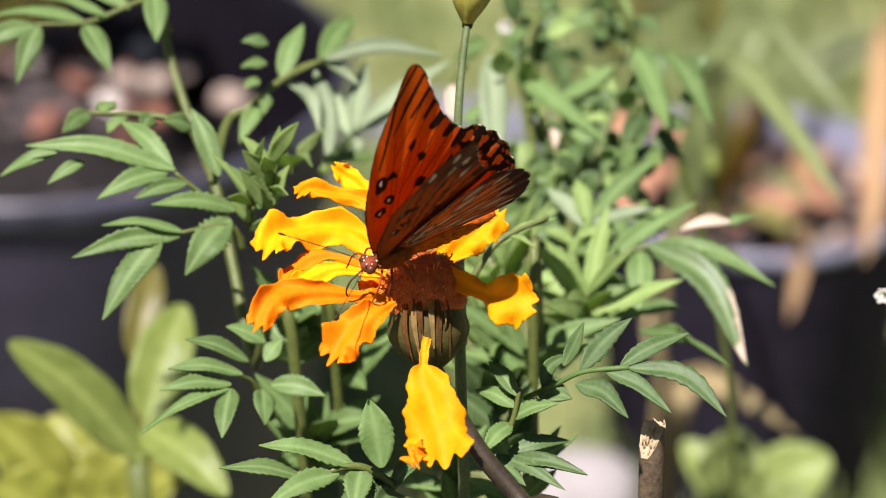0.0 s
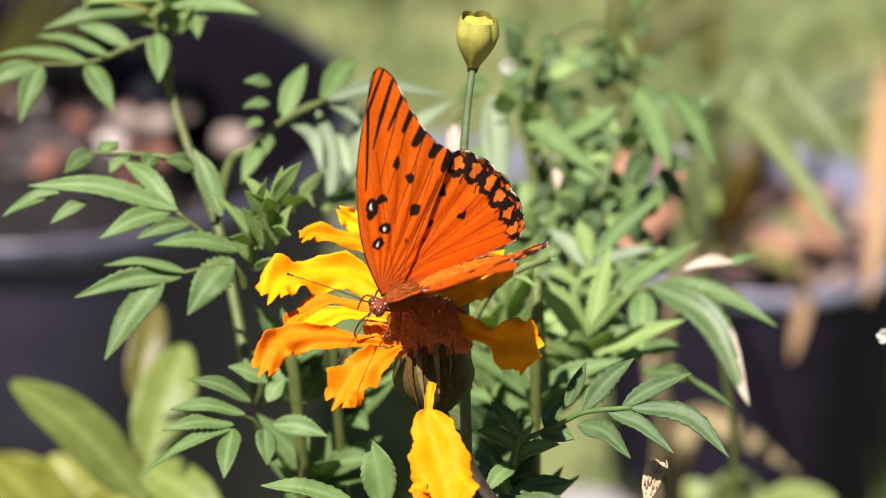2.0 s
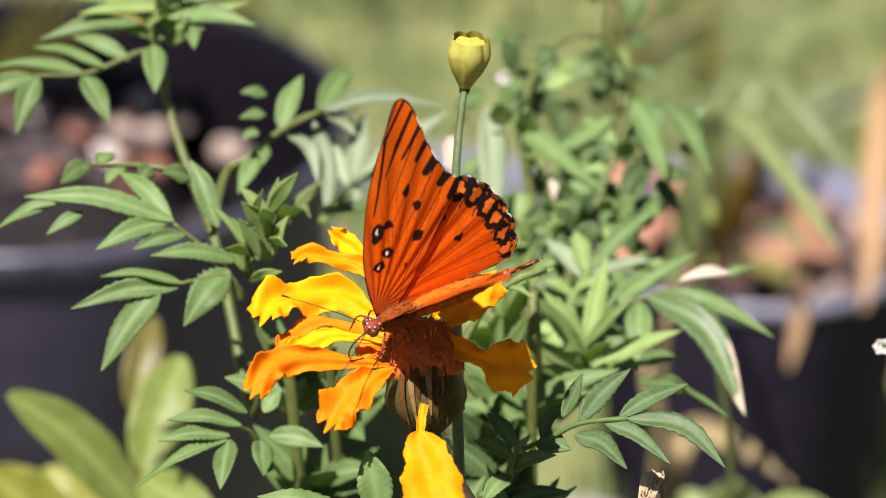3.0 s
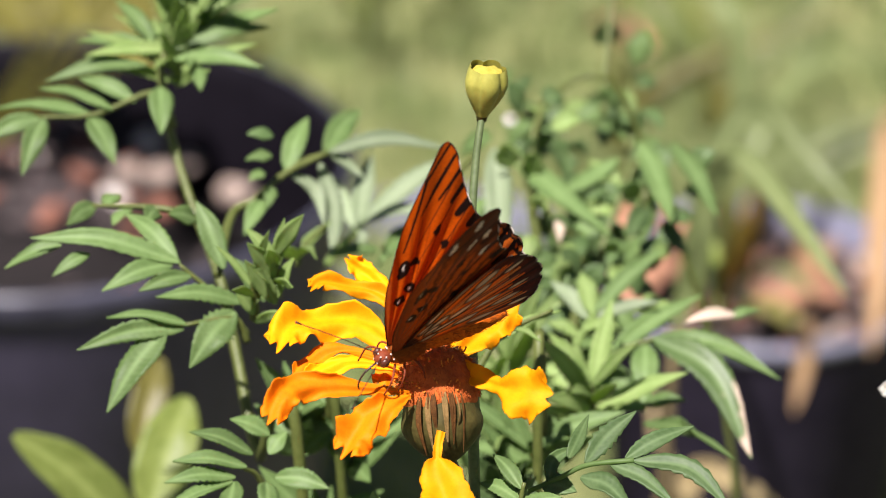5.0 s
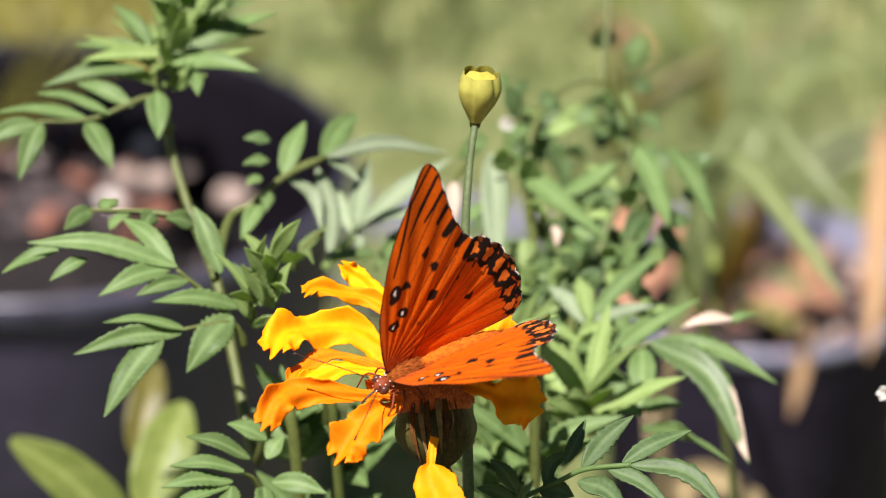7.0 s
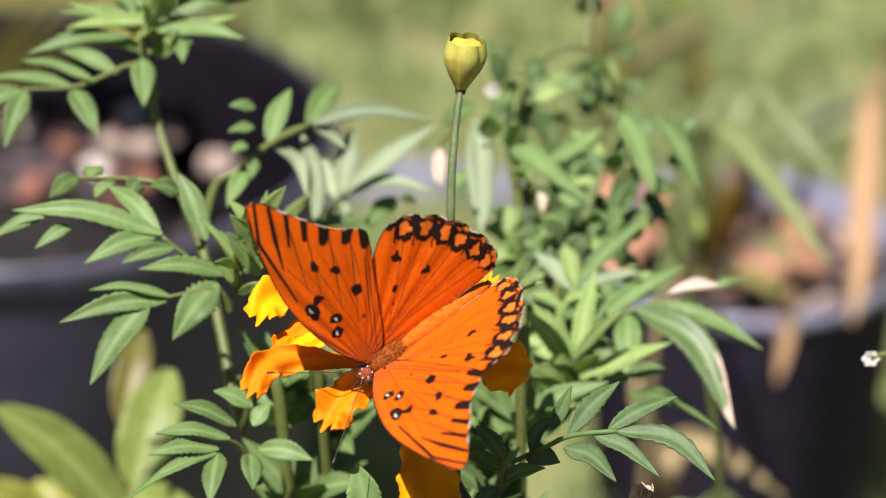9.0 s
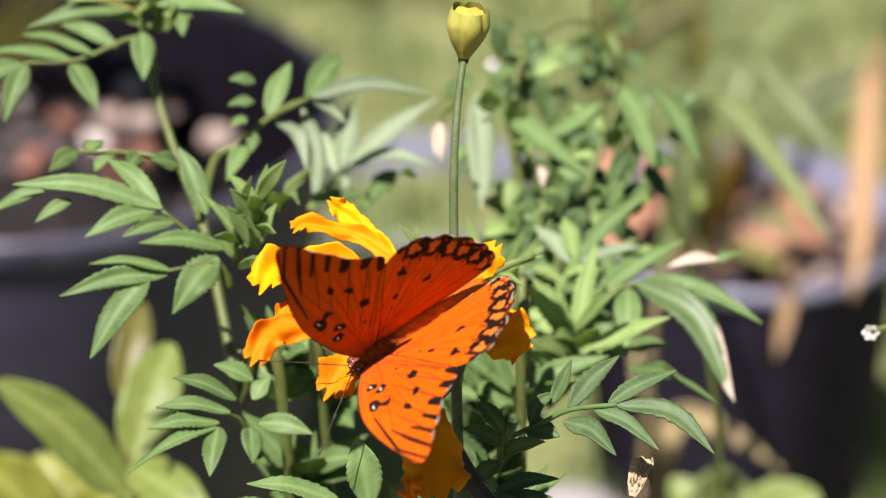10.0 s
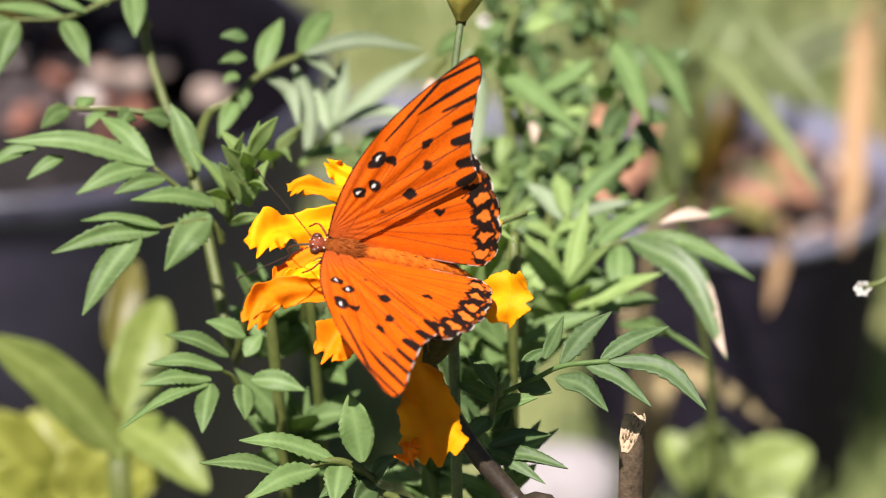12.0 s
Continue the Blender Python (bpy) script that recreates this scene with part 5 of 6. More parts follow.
    lay(ell(x, y, -2.4, 12.7, 0.26, 0.40, 0.5), (0.85, 0.8, 0.75))
    lay(ell(x, y, -0.4, 10.4, 0.25, 0.42, 0.5), (0.85, 0.8, 0.75))
    if not top:
        for k in range(10):
            a = math.radians(96 + k * 5.0)
            lay(seg_mark(x, y, -1.2 + 9 * math.cos(a), 1 + 9 * math.sin(a), -1.2 + 33 * math.cos(a), 1 + 33 * math.sin(a), 0.22, 0.55, 0.3) * 0.75, np.array((0.09, 0.024, 0.010)))
        lay(np.clip((y - 24) / 6, 0, 1) * 0.85, np.array((0.07, 0.020, 0.008)))
        lay(np.clip((x + 2.5) / 4, 0, 1) * 0.6, np.array((0.10, 0.03, 0.012)))
        for cx, cy, a, b in ((-4.6, 30.5, 1.8, 0.45), (-8.0, 36.5, 1.6, 0.45), (-8.6, 29.5, 1.8, 0.45), (-11.2, 31.5, 1.5, 0.45), (-11.8, 26.2, 1.6, 0.45)):
            lay(ell(x, y, cx, cy, a, b, math.atan2(cy, cx)), SILVER)
    return col


def hind_pattern(x, y, top, rim, along):
    """rim: distance from the outer edge; along: how far round the edge the nearest place lies, 0 to 1."""
    col = np.tile(ORANGE if top else np.array((0.095, 0.017, 0.008)), (len(x), 1))

    def lay(mask, c):
        nonlocal col
        col = col * (1 - mask[:, None]) + np.asarray(c) * mask[:, None]
    chain = [(-19.4, 18.8), (-22.3, 16.3), (-24.4, 13.1), (-25.7, 9.8), (-26.6, 6.2), (-26.8, 2.8)]
    if top:
        for cx, cy in chain:
            lay(seg_mark(x, y, -5, 3, cx, cy, 0.06, 0.15) * 0.6, BROWN)
            lay(seg_mark(x, y, -8, 4, cx + 1.4, cy + 1.6, 0.04, 0.09) * 0.4, BROWN)
        x, y = x + 0.30 * np.sin(y * 1.9 + 0.6) + 0.16 * np.sin(y * 4.3 + x), y + 0.30 * np.sin(x * 2.1 + 1.3) + 0.16 * np.sin(x * 4.7 - y)
        for k, (cx, cy) in enumerate(chain):
            ang = math.atan2(cy - 2, cx + 8)
            g = (1, 1, 0.95, 0.85, 0.72, 0.55)[k]
            lay(ell(x, y, cx, cy, 2.7 * g, 2.05, ang), BLACK)
            for s in (-1, 1):
                sx, sy = cx - s * math.sin(ang) * 1.7, cy + s * math.cos(ang) * 1.7
                lay(seg_mark(x, y, sx + 1.0 * math.cos(ang), sy + 1.0 * math.sin(ang), sx - 3.4 * g * math.cos(ang), sy - 3.4 * g * math.sin(ang), 0.75 * g, 0.05), BLACK)
        lay(np.clip((1.3 - rim) / 0.2, 0, 1) * (y > 2.2) * (x < -16.5), BLACK)
        for k, (cx, cy) in enumerate(chain):
            ang = math.atan2(cy - 2, cx + 8)
            lay(ell(x, y, cx, cy, (1.25, 1.3, 1.2, 1.15, 1.15, 1.3)[k], (1.15, 1.2, 1.2, 1.15, 0.95, 0.9)[k], ang), PALE)
            lay(ell(x, y, cx + 2.2 * math.cos(ang), cy + 2.2 * math.sin(ang), 0.5, 0.75, ang) * (0.9 if k > 2 else 0.25), PALE)
        for cx, cy, r in ((-17.7, 9.2, 0.85), (-15.0, 15.2, 1.0), (-10.9, 9.9, 0.75), (-9.0, 7.6, 0.35)):
            lay(ell(x, y, cx, cy, r * 1.15, r * 0.85, math.atan2(cy, cx)), BLACK)
        lay(np.clip(1 - np.hypot(x + 2, y) / 7, 0, 1) * 0.4, BROWN * 2.6)
        lay(np.clip((1.1 - y) / 0.8, 0, 1) * 0.3 * (x > -26), BROWN * 2)
    else:
        for k in range(8):
            a = math.radians(116 + k * 8.6)
            for m, (da, r0, r1) in enumerate(((0.045, 5, 27), (0.085, 9, 24), (0.012, 13, 26))):
                ca, sa = math.cos(a + da), math.sin(a + da)
                # orange streaks of the underside, their colour raised to show light passing through
                hot = np.array((0.95, 0.17, 0.014)) if (k + m) % 3 else np.array((0.85, 0.25, 0.06))
                lay(seg_mark(x, y, r0 * ca, r0 * sa, r1 * ca, r1 * sa, 0.72 - 0.10 * m, 0.26, 0.2) * 0.95, hot)
            ca, sa = math.cos(a), math.sin(a)
            for m, (r0, ln, wd) in enumerate(((9.0, 2.0, 0.55), (17.6, 2.6, 0.62), (25.2, 1.9, 0.52)) if k % 2 else ((6.0, 1.5, 0.55), (13.4, 2.3, 0.55), (21.4, 2.7, 0.58))):
                cx, cy = (r0 + 0.5 * ((k * 5 + m) % 3)) * ca, (r0 + 0.5 * ((k * 5 + m) % 3)) * sa + 0.4
                if (k * 3 + m) % 7 == 0:
                    continue
                lay(ell(x, y, cx, cy, ln + 0.7, wd + 0.25, a), BROWN * 0.4)
                lay(ell(x, y, cx, cy, ln, wd * 0.85, a, 0.25), SILVER * np.array((1.0, 0.84, 0.70)) * (0.75 + 0.25 * ((k * 7 + m * 3) % 4) / 3))
            lay(seg_mark(x, y, 0, 1, 30 * math.cos(a - 0.075), 30 * math.sin(a - 0.075), 0.14, 0.26) * 0.9, BLACK)
        lay(np.clip((1.5 - rim) / 0.5, 0, 1) * 0.6, BROWN * 0.4)
    lay(np.clip((0.28 - rim) / 0.1, 0, 1), BLACK)
    return col


def make_wing(name, ctrl, side, parent, label):
    """A scaled wing: an upper and an under sheet joined at the edge, gently cambered; side +1 is the left."""
    n, rings = 280, 120
    fore = name == "forewing"
    out = outline_points(ctrl, n, 0.0 if fore else 0.022, 0.22, 0.78)
    foot = np.array((-0.8, 0.9)) if fore else np.array((-2.2, 1.0))
    fr = (np.arange(1, rings + 1) / rings) ** 0.85
    grid = foot + (out[None] - foot) * fr[:, None, None]
    x, y = grid[..., 0].ravel(), grid[..., 1].ravel()
    edge = np.repeat(fr, n)
    far = np.hypot(x[:, None] - out[None, :, 0], y[:, None] - out[None, :, 1])
    near, along = far.min(1), far.argmin(1) / n
    z = 0.9 * np.sin(np.clip(y / 46, 0, 1) * math.pi) * (1 if fore else 0.6) + 0.17 * np.sin(np.arctan2(y - 1, -x + 1.5) * 33) * np.clip(y / 16, 0.2, 1)
    z = z + (0.12 if fore else -0.12)
    half = 0.05 * (1 - edge ** 8)
    co = np.concatenate([np.stack([x, y * side, z + half], 1), np.stack([x, y * side, z - half], 1)]) / 1000
    if fore:
        up, low = fore_pattern(x, y, True), fore_pattern(x, y, False)
        rim = np.clip((0.34 - near) / 0.12, 0, 1)[:, None]
        up, low = up * (1 - rim) + BLACK * rim, low * (1 - rim) + BLACK * rim
    else:
        up, low = hind_pattern(x, y, True, near, along), hind_pattern(x, y, False, near, along)
    # white fringe between the veins
    fringe = (np.clip((0.24 - near) / 0.07, 0, 1) * (np.sin(along * n * 0.42) > -0.3) * ((x < -10) & (y > 22.5) & (y < 38.5) if fore else x < -18) * 0.9)[:, None]
    up, low = up * (1 - fringe) + np.array((0.75, 0.66, 0.58)) * fringe, low * (1 - fringe) + np.array((0.75, 0.66, 0.58)) * fringe
    col = np.concatenate([up, low])
    # light passes where both sides are clear of dark scales, brightest along the folds beside the veins
    clear = np.clip(np.minimum(up[:, 0], low[:, 0]) / 0.55, 0.02, 1)
    fold = 0.5 + 0.5 * np.sin(np.arctan2(y - 1, -x + 1.5) * 33 + 1.2)
    glow = (clear * (0.10 + 0.90 * fold ** 3))[:, None] * np.array((0.95, 0.145, 0.012))
    glow = np.concatenate([glow, glow]) * (0.45 if fore else 1.0)
    k = np.arange(rings - 1)[:, None] * n
    i = np.arange(n)[None]
    a, b, c, d = k + i, k + (i + 1) % n, k + n + (i + 1) % n, k + n + i
    q = np.stack([a, b, c, d], -1).reshape(-1, 4)
    off = rings * n
    lowq = q[:, ::-1] + off
    last = (rings - 1) * n + np.arange(n)
    rimq = np.stack([last, np.roll(last, -1), np.roll(last, -1) + off, last + off], 1)
    hub = [list(range(n)), [v + off for v in range(n)][::-1]]
    faces = [list(f) for f in np.concatenate([q, lowq, rimq]).tolist()] + hub
    if side < 0:
        faces = [f[::-1] for f in faces]
    # upper faces look to +z
    faces = [f[::-1] for f in faces] if (out[60, 0] - out[0, 0]) * (out[120, 1] - out[60, 1]) - (out[60, 1] - out[0, 1]) * (out[120, 0] - out[60, 0]) < 0 else faces
    me = bpy.data.meshes.new(name)
    me.from_pydata(co.tolist(), [], faces)
    at = me.attributes.new("pattern", "FLOAT_COLOR", "POINT")
    at.data.foreach_set("color", np.concatenate([col, np.ones((len(col), 1))], 1).astype(np.float32).ravel())
    gl = me.attributes.new("glow", "FLOAT_COLOR", "POINT")
    gl.data.foreach_set("color", np.concatenate([glow, np.ones((len(glow), 1))], 1).astype(np.float32).ravel())
    for p in me.polygons:
        p.use_smooth = True
    me.materials.append(WING)
    ob = new(name, me)
    ob.parent = parent
    ob["label"] = label
    return ob


def ellipsoid(bm, c, r, seg=20, rings=12, rough=0.0):
    m = Matrix.Translation(Vector(c) / 1000) @ Matrix.Diagonal((r[0] / 1000, r[1] / 1000, r[2] / 1000, 1))
    new_v = bmesh.ops.create_uvsphere(bm, u_segments=seg, v_segments=rings, radius=1)["verts"]
    for v in new_v:
        if rough:
            v.co *= 1 + rough * noise.noise(v.co * 6)
    bmesh.ops.transform(bm, matrix=m, verts=new_v)


def make_butterfly():
    bf = thing("butterfly", (0, 0, 0.6), "orange butterfly with black-spotted wings feeding on the bloom", "butterfly")
    mm = lambda *p: Vector(p) / 1000
    bm = bmesh.new()
    ellipsoid(bm, (-2.4, 0, 0), (4.4, 2.5, 2.5), 24, 16, 0.06)
    part("thorax", bm, FUR, bf, "furry orange-brown thorax")
    bm = bmesh.new()
    rings = []
    for i in range(33):
        f = i / 32
        r = (1.9 * math.sin(math.pi * (0.18 + 0.8 * f)) ** 0.7 + 0.25) * (1 + 0.05 * math.sin(f * 8 * 2 * math.pi))
        rings.append([bm.verts.new(mm(-5.5 - 19.5 * f, r * math.cos(a), r * 1.05 * math.sin(a) - 0.2 - 1.6 * f * f)) for a in [k * math.pi / 9 for k in range(18)]])
    for a, b in zip(rings, rings[1:]):
        for k in range(18):
            bm.faces.new((a[k], a[(k + 1) % 18], b[(k + 1) % 18], b[k]))
    bm.faces.new(rings[0][::-1])
    bm.faces.new(rings[-1])
    bmesh.ops.recalc_face_normals(bm, faces=bm.faces)
    part("abdomen", bm, ABDOMEN, bf, "slender orange abdomen")
    bm = bmesh.new()
    rnd = random.Random(6)
    for _ in range(2200):
        u, v = rnd.uniform(0, 6.283), rnd.uniform(-1, 1)
        if rnd.random() < 0.6:
            n = Vector((v, math.sqrt(1 - v * v) * math.cos(u), math.sqrt(1 - v * v) * math.sin(u)))
            p = Vector((-2.4 + n.x * 4.4, n.y * 2.5, n.z * 2.5))
        else:
            f = rnd.random()
            r = 1.9 * math.sin(math.pi * (0.18 + 0.8 * f)) ** 0.7 + 0.2
            n = Vector((0, math.cos(u), math.sin(u)))
            p = Vector((-5.5 - 19.5 * f, r * n.y, r * n.z - 0.2 - 1.6 * f * f))
        d = (n + Vector((-1.2, 0, 0)) + Vector((rnd.uniform(-.4, .4), rnd.uniform(-.4, .4), rnd.uniform(-.4, .4)))).normalized() * rnd.uniform(0.5, 1.3)
        s = d.cross(n)
        s = (s.normalized() if s.length > 1e-3 else Vector((0, 1, 0))) * 0.06
        vs = [bm.verts.new((q) / 1000) for q in (p - s, p + s, p + d)]
        bm.faces.new(vs)
    tagged(part("body_hair", bm, FUR, bf), "short silky orange hair", kind="stuff")
    bm = bmesh.new()
    ellipsoid(bm, (2.6, 0, -0.1), (1.7, 1.6, 1.5), 18, 12, 0.05)
    head = part("head", bm, HEAD, bf, "dark reddish-brown head with white dots")
    for s in (1, -1):
        bm = bmesh.new()
        ellipsoid(bm, (3.0, s * 1.3, 0.1), (0.95, 0.75, 1.05), 16, 12)
        part("eye", bm, EYEMAT, head, "glossy brown compound eye")
    bm = bmesh.new()
    for p in ((3.6, 0.45, 1.2), (3.6, -0.45, 1.2), (2.7, 0.9, 1.25), (2.7, -0.9, 1.25), (1.6, 0.7, 1.35), (1.6, -0.7, 1.35), (4.1, 0.6, -0.3), (4.1, -0.6, -0.3), (3.5, 1.2, -0.9), (3.5, -1.2, -0.9), (1.2, 1.5, 0.5), (1.2, -1.5, 0.5)):
        ellipsoid(bm, p, (0.15, 0.15, 0.15), 8, 6)
    part("white_dots", bm, WHITE, head, "white dots")
    for s in (1, -1):
        bm = bmesh.new()
        pts = curve_points((mm(3.6, s * 0.5, 1.0), mm(9, s * 4.6, 3.4), mm(15.5, s * 9.4, 5.6)), 40)
        tube(bm, pts, 0.00010, 0.00008, 6, ridge=0.15)
        tube(bm, curve_points((pts[-1], pts[-1] + (pts[-1] - pts[-4]) * 0.5, pts[-1] + (pts[-1] - pts[-4]) * 1.0), 6), 0.00016, 0.00026, 7)
        part("antenna", bm, DARK, bf, "thin dark clubbed antenna")
    bm = bmesh.new()
    tube(bm, curve_points((mm(3.8, 0, -1.0), mm(6.4, 0.4, -2.4), mm(7.4, 0.8, -4.6), mm(7.0, 1.0, -6.4)), 16), 0.00022, 0.00014, 6)
    part("proboscis", bm, DARK, bf, "long feeding tube dipped into the florets")
    for s in (1, -1):
        for kx, fx in ((0.5, 4.0), (-1.5, 0.5), (-3.5, -5.5)):
            bm = bmesh.new()
            tube(bm, curve_points((mm(kx, s * 1.5, -1.6), mm((kx + fx) / 2 + 0.5, s * 4.2, -2.2), mm(fx, s * 4.4, -6.4)), 10), 0.00026, 0.00013, 6)
            part("leg", bm, HEAD, bf)
    wings = {}
    for s, nm in ((1, "L"), (-1, "R")):
        wings[nm + "f"] = make_wing("forewing", FORE, s, bf, "orange forewing with black spots and white-centred dots")
        wings[nm + "h"] = make_wing("hindwing", HIND, s, bf, "orange hindwing with chain of spots along the black edge")
    return bf, wings


butterfly, wings = make_butterfly()

# ---- motion of the living things ----


def wing_pose(side, flap, sweep):
    """Flap: degrees raised from level. Sweep: degrees drawn forward."""
    hinge = Matrix.Translation((0, side * 0.0009, 0.0012))
    return hinge @ Matrix.Rotation(radians(side * flap), 4, "X") @ Matrix.Rotation(radians(-side * sweep), 4, "Z")


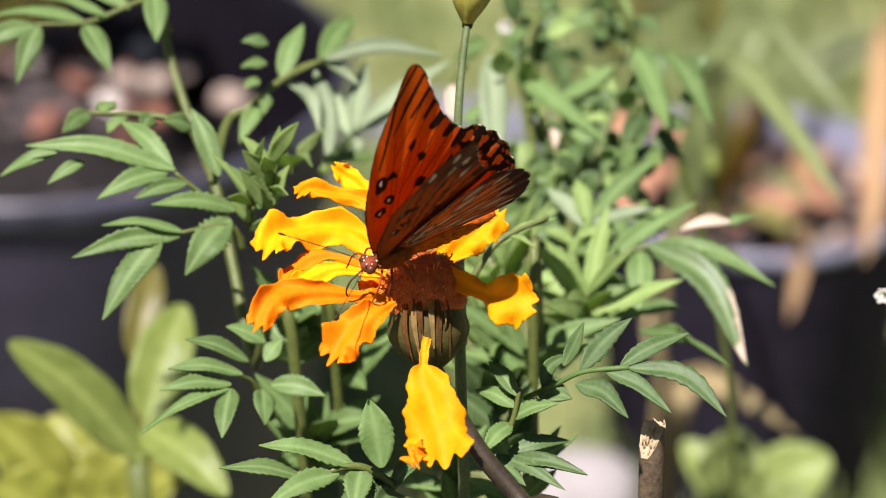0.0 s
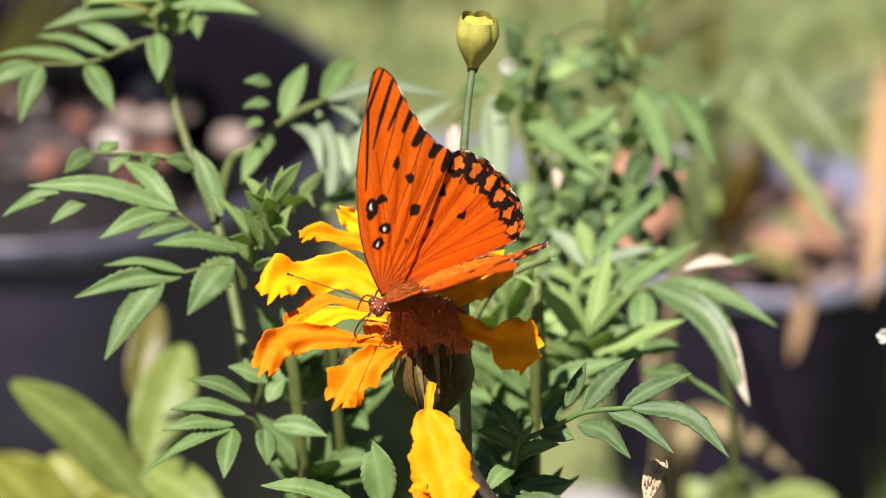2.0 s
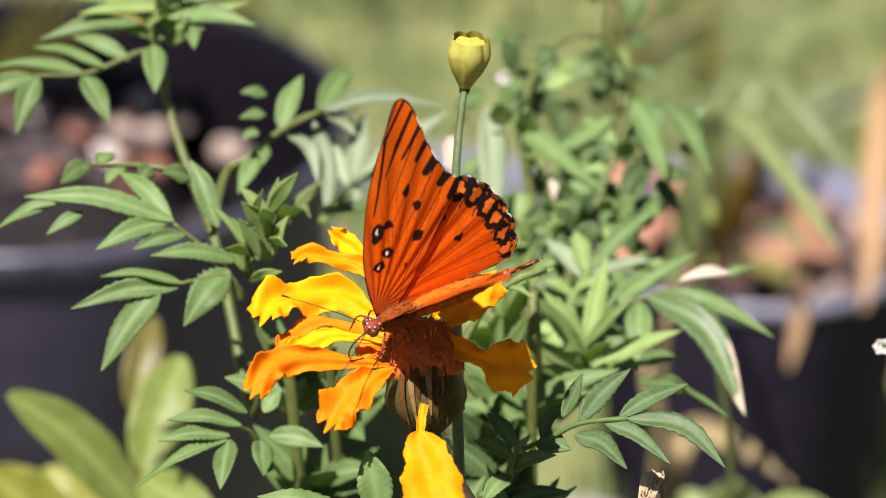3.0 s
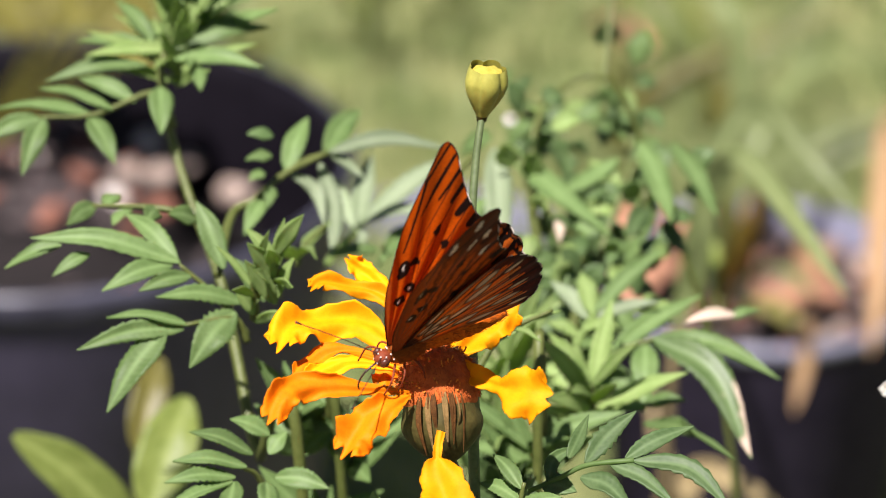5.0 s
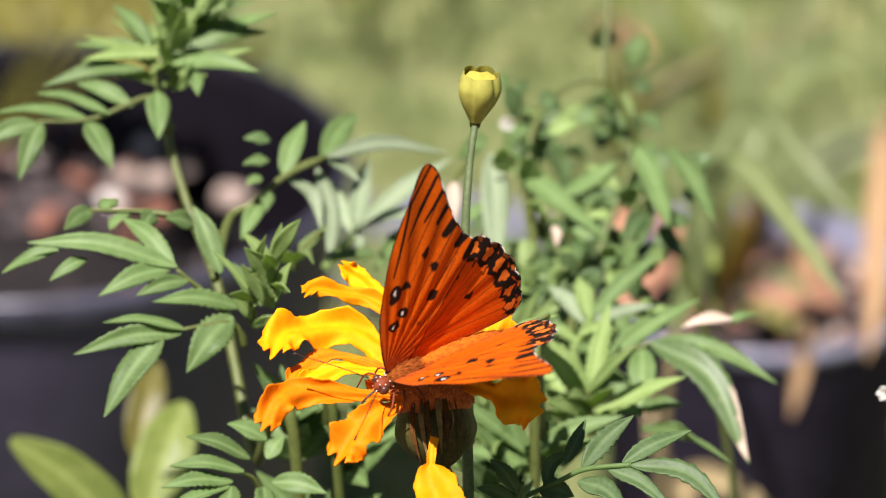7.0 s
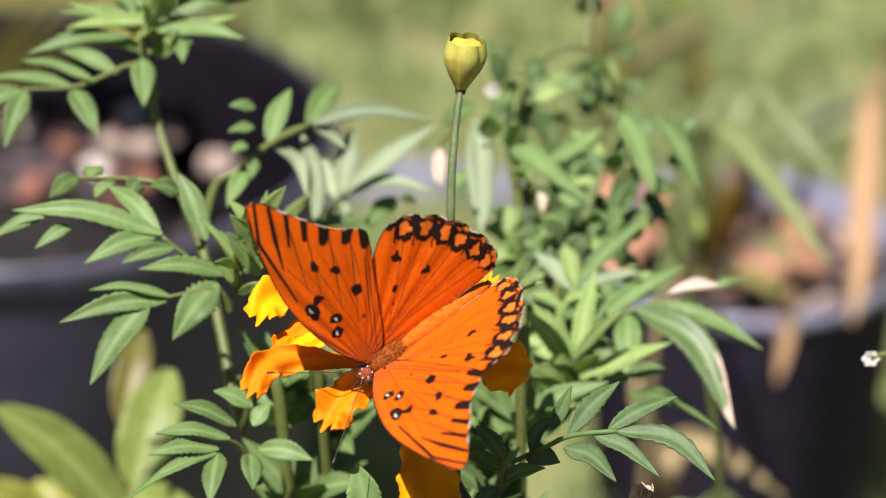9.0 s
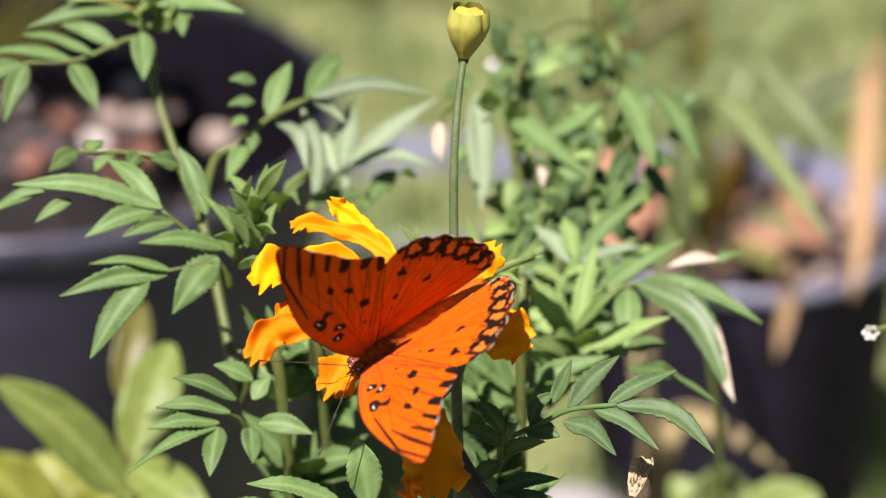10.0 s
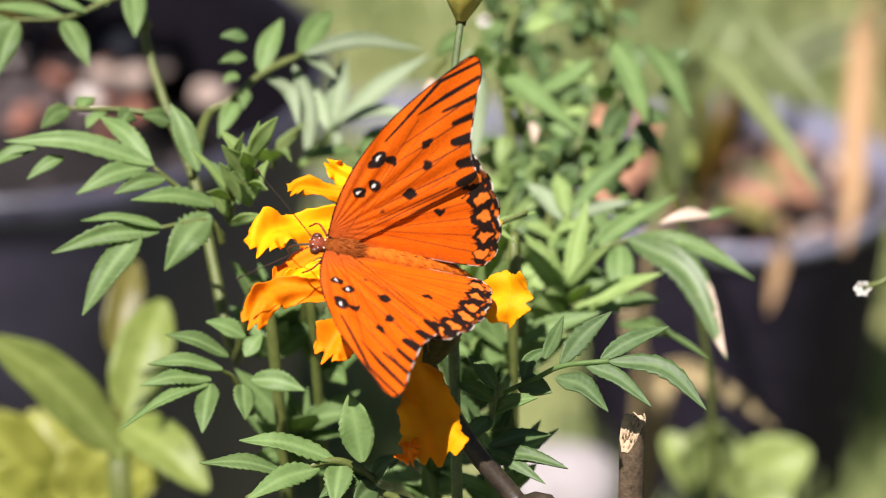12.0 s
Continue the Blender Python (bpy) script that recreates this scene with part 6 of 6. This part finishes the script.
def motions():
    # the butterfly: seconds, place in mm (right, up, beyond), forward and upward direction
    walk(butterfly, [(t, stance(spot(u, v, d), f, w)) for t, u, v, d, f, w in [
        (0, -11.49, -1.80, -12, (-0.842, -0.518, -0.151), (0.135, -0.472, 0.871)),
        (0.5, -11.91, -3.13, -12, (-0.855, -0.499, -0.143), (0.132, -0.475, 0.870)),
        (1, -15.45, -3.24, -12, (-0.865, -0.482, -0.140), (0.126, -0.478, 0.870)),
        (1.5, -12.72, -1.72, -12, (-0.865, -0.480, -0.148), (0.119, -0.483, 0.868)),
        (2, -10.20, -2.30, -12, (-0.872, -0.463, -0.160), (0.104, -0.495, 0.863)),
        (2.5, -11.27, -4.41, -12, (-0.860, -0.486, -0.156), (0.120, -0.489, 0.864)),
        (4.5, -7.32, -1.88, -12, (-0.845, -0.524, -0.111), (0.172, -0.461, 0.870)),
        (5, -9.79, -2.02, -12, (-0.832, -0.548, -0.088), (0.201, -0.446, 0.872)),
        (5.5, -9.47, -2.95, -12, (-0.817, -0.568, -0.100), (0.203, -0.445, 0.872)),
        (6, -8.91, -4.55, -12, (-0.827, -0.555, -0.089), (0.209, -0.451, 0.868)),
        (6.5, -9.17, -5.11, -12, (-0.826, -0.552, -0.114), (0.193, -0.467, 0.863)),
        (7, -9.46, -6.07, -12, (-0.813, -0.569, -0.123), (0.196, -0.466, 0.863)),
        (9, -9.78, -9.55, -17, (-0.801, -0.221, -0.557), (-0.124, -0.848, 0.515)),
        (9.5, -12.60, -13.33, -17, (-0.792, -0.187, -0.581), (-0.159, -0.855, 0.493)),
        (10, -11.47, -13.05, -17, (-0.827, -0.180, -0.532), (-0.137, -0.854, 0.502)),
        (10.5, -12.06, -12.86, -17, (-0.839, -0.197, -0.507), (-0.110, -0.852, 0.512)),
        (11, -12.47, -7.64, -17, (-0.962, -0.229, -0.147), (0.116, -0.834, 0.539)),
        (11.5, -11.66, -1.46, -17, (-0.966, 0.004, 0.259), (0.160, -0.777, 0.609)),
        (12, -16.85, -0.60, -17, (-0.973, -0.032, 0.228), (0.171, -0.763, 0.623)),
    ]])
    # seconds, raised far wing, raised near wing, sweep of far and near wing
    beats = [
        (0, 76.0, 79.3, 3.4, 3.4),
        (0.1, 80.0, 80.0, 3.2, 3.1),
        (0.2, 80.0, 80.0, 3.0, 2.7),
        (0.3, 78.0, 77.0, 2.8, 2.4),
        (0.4, 78.0, 77.0, 2.6, 2.1),
        (0.5, 76.2, 81.0, 2.4, 1.8),
        (0.6, 80.0, 76.0, 2.7, 2.7),
        (0.7, 82.0, 84.0, 3.0, 3.6),
        (0.8, 95.0, 98.0, 3.2, 4.5),
        (0.9, 50.0, 76.0, 3.5, 5.4),
        (1, -5.1, 29.1, 3.8, 6.3),
        (1.1, 10.0, 10.0, 3.3, 5.2),
        (1.2, 35.0, 48.0, 2.9, 4.2),
        (1.3, 80.0, 80.0, 2.4, 3.1),
        (1.4, 76.0, 80.0, 1.9, 2.0),
        (1.5, 63.0, 82.7, 1.5, 1.0),
        (1.6, 58.0, 69.0, 1.5, 1.2),
        (1.7, 52.0, 60.0, 1.6, 1.4),
        (1.8, 48.0, 54.0, 1.7, 1.7),
        (1.9, 44.0, 46.0, 1.7, 1.9),
        (2, 51.5, 59.2, 1.8, 2.1),
        (2.1, 52.0, 62.0, 1.7, 2.8),
        (2.2, 70.0, 80.0, 1.7, 3.5),
        (2.3, 76.0, 82.0, 1.6, 4.2),
        (2.4, 35.0, 42.0, 1.5, 4.9),
        (2.5, 24.5, 40.7, 1.5, 5.6),
        (2.6, 12.0, 38.0, 1.2, 5.2),
        (2.7, 40.0, 46.0, 0.8, 4.8),
        (3.1, 62.0, 62.0, -0.5, 3.3),
        (3.5, 35.0, 42.0, -1.8, 1.8),
        (3.9, 66.0, 65.5, -3.1, 0.2),
        (4.3, 82.0, 72.5, -4.5, -1.3),
        (4.4, 76.0, 72.5, -4.8, -1.7),
        (4.5, 71.6, 73.1, -5.1, -2.1),
        (4.6, 66.0, 62.0, -4.3, -1.5),
        (4.7, 72.0, 80.0, -3.6, -1.0),
        (4.8, 80.0, 82.0, -2.8, -0.5),
        (4.9, 76.0, 82.0, -2.0, 0.0),
        (5, 70.5, 87.0, -1.2, 0.5),
        (5.1, 52.0, 92.0, -0.6, 0.4),
        (5.2, 45.0, 76.0, 0.0, 0.3),
        (5.3, 45.0, 69.0, 0.6, 0.2),
        (5.4, 58.0, 78.0, 1.2, 0.1),
        (5.5, 63.2, 83.5, 1.8, -0.0),
        (5.6, 80.0, 84.0, 1.5, 0.5),
        (5.7, 80.0, 80.0, 1.1, 1.0),
        (5.8, 50.0, 50.0, 0.7, 1.4),
        (5.9, 30.0, 28.0, 0.3, 1.9),
        (6, 45.2, 41.3, -0.0, 2.4),
        (6.1, 48.0, 46.0, 0.1, 2.6),
        (6.2, 80.0, 58.0, 0.2, 2.7),
        (6.3, 84.0, 78.0, 0.4, 2.9),
        (6.4, 78.0, 60.0, 0.5, 3.0),
        (6.5, 60.0, 46.7, 0.7, 3.1),
        (6.6, 44.0, 36.0, 0.5, 3.2),
        (6.7, 38.0, 34.0, 0.4, 3.2),
        (6.8, 52.0, 44.0, 0.3, 3.3),
        (6.9, 60.0, 48.0, 0.2, 3.3),
        (7, 66.5, 51.7, 0.0, 3.4),
        (7.1, 76.0, 60.0, 0.6, 3.6),
        (7.2, 76.0, 62.0, 1.3, 3.8),
        (7.6, 45.0, 45.0, 3.7, 4.6),
        (8, 72.0, 60.0, 6.1, 5.4),
        (8.4, 48.0, 50.0, 8.6, 6.2),
        (8.8, 50.0, 68.0, 11.0, 7.0),
        (9, 42.6, 52.1, 12.2, 7.4),
        (9.1, 50.0, 62.0, 12.2, 8.2),
        (9.2, 58.0, 70.0, 12.2, 9.0),
        (9.3, 50.0, 64.0, 12.2, 9.9),
        (9.4, 42.0, 54.0, 12.2, 10.7),
        (9.5, 44.7, 49.1, 12.3, 11.6),
        (9.6, 52.0, 54.0, 11.9, 11.3),
        (9.7, 62.0, 60.0, 11.5, 11.0),
        (9.8, 66.0, 64.0, 11.1, 10.6),
        (9.9, 60.0, 58.0, 10.7, 10.3),
        (10, 63.4, 57.3, 10.3, 10.0),
        (10.1, 62.0, 58.0, 10.8, 10.3),
        (10.2, 68.0, 62.0, 11.3, 10.6),
        (10.4, 72.0, 72.0, 12.4, 11.1),
        (10.5, 72.2, 60.3, 13.0, 11.4),
        (10.6, 68.0, 58.0, 12.2, 11.7),
        (10.7, 66.0, 58.0, 11.5, 11.9),
        (10.8, 70.0, 70.0, 10.7, 12.2),
        (10.9, 76.0, 78.0, 10.0, 12.5),
        (11, 64.9, 59.9, 9.2, 12.7),
        (11.1, 62.0, 40.0, 3.9, 10.8),
        (11.2, 70.0, 36.0, -1.4, 8.9),
        (11.3, 80.0, 30.0, -6.8, 7.0),
        (11.4, 76.0, 26.0, -12.1, 5.1),
        (11.5, 37.2, 23.8, -17.5, 3.2),
        (11.7, 20.0, 30.0, -15.0, 1.1),
        (12, 31.0, 44.1, -11.3, -2.0),
    ]
    for key, side, col, sw in (("Rf", -1, 1, 3), ("Rh", -1, 1, None), ("Lf", 1, 2, 4), ("Lh", 1, 2, None)):
        walk(wings[key], [(b[0], wing_pose(side, b[col] - (0 if sw else 1.5), b[sw] if sw else 0)) for b in beats])
    # bloom and bud sway in the breeze: seconds, shift right and up in mm
    sway = [
        (0, 0.00, 0.00),
        (0.5, -0.74, -0.84),
        (1, -3.89, -2.11),
        (1.5, -1.37, -0.21),
        (2, 0.53, -0.63),
        (2.5, -0.84, -2.53),
        (4.5, 3.05, 0.00),
        (5, 1.68, -0.11),
        (5.5, 1.58, -0.63),
        (6, 2.63, -0.32),
        (6.5, 1.58, -0.53),
        (7, 1.05, -0.32),
        (9, 1.05, -0.32),
        (9.5, 0.74, -0.11),
        (10, 1.58, 0.42),
        (10.5, 2.21, 0.84),
        (11, 2.11, 0.53),
        (11.5, 2.11, -0.53),
        (12, 2.53, -0.53),
    ]
    for stem in (bloom, bud):
        walk(stem, [(t, Matrix.Translation(BASE) @ Euler((radians(-v * 0.1), radians(u * 0.1), 0)).to_matrix().to_4x4() @ Matrix.Translation((0, 0, v * 0.0009))) for t, u, v in sway])


def stance(place, forward, upward):
    f = Vector(forward).normalized()
    side = Vector(upward).cross(f).normalized()
    up = f.cross(side)
    m = Matrix((f, side, up)).transposed().to_4x4()
    return Matrix.Translation(place) @ m


motions()
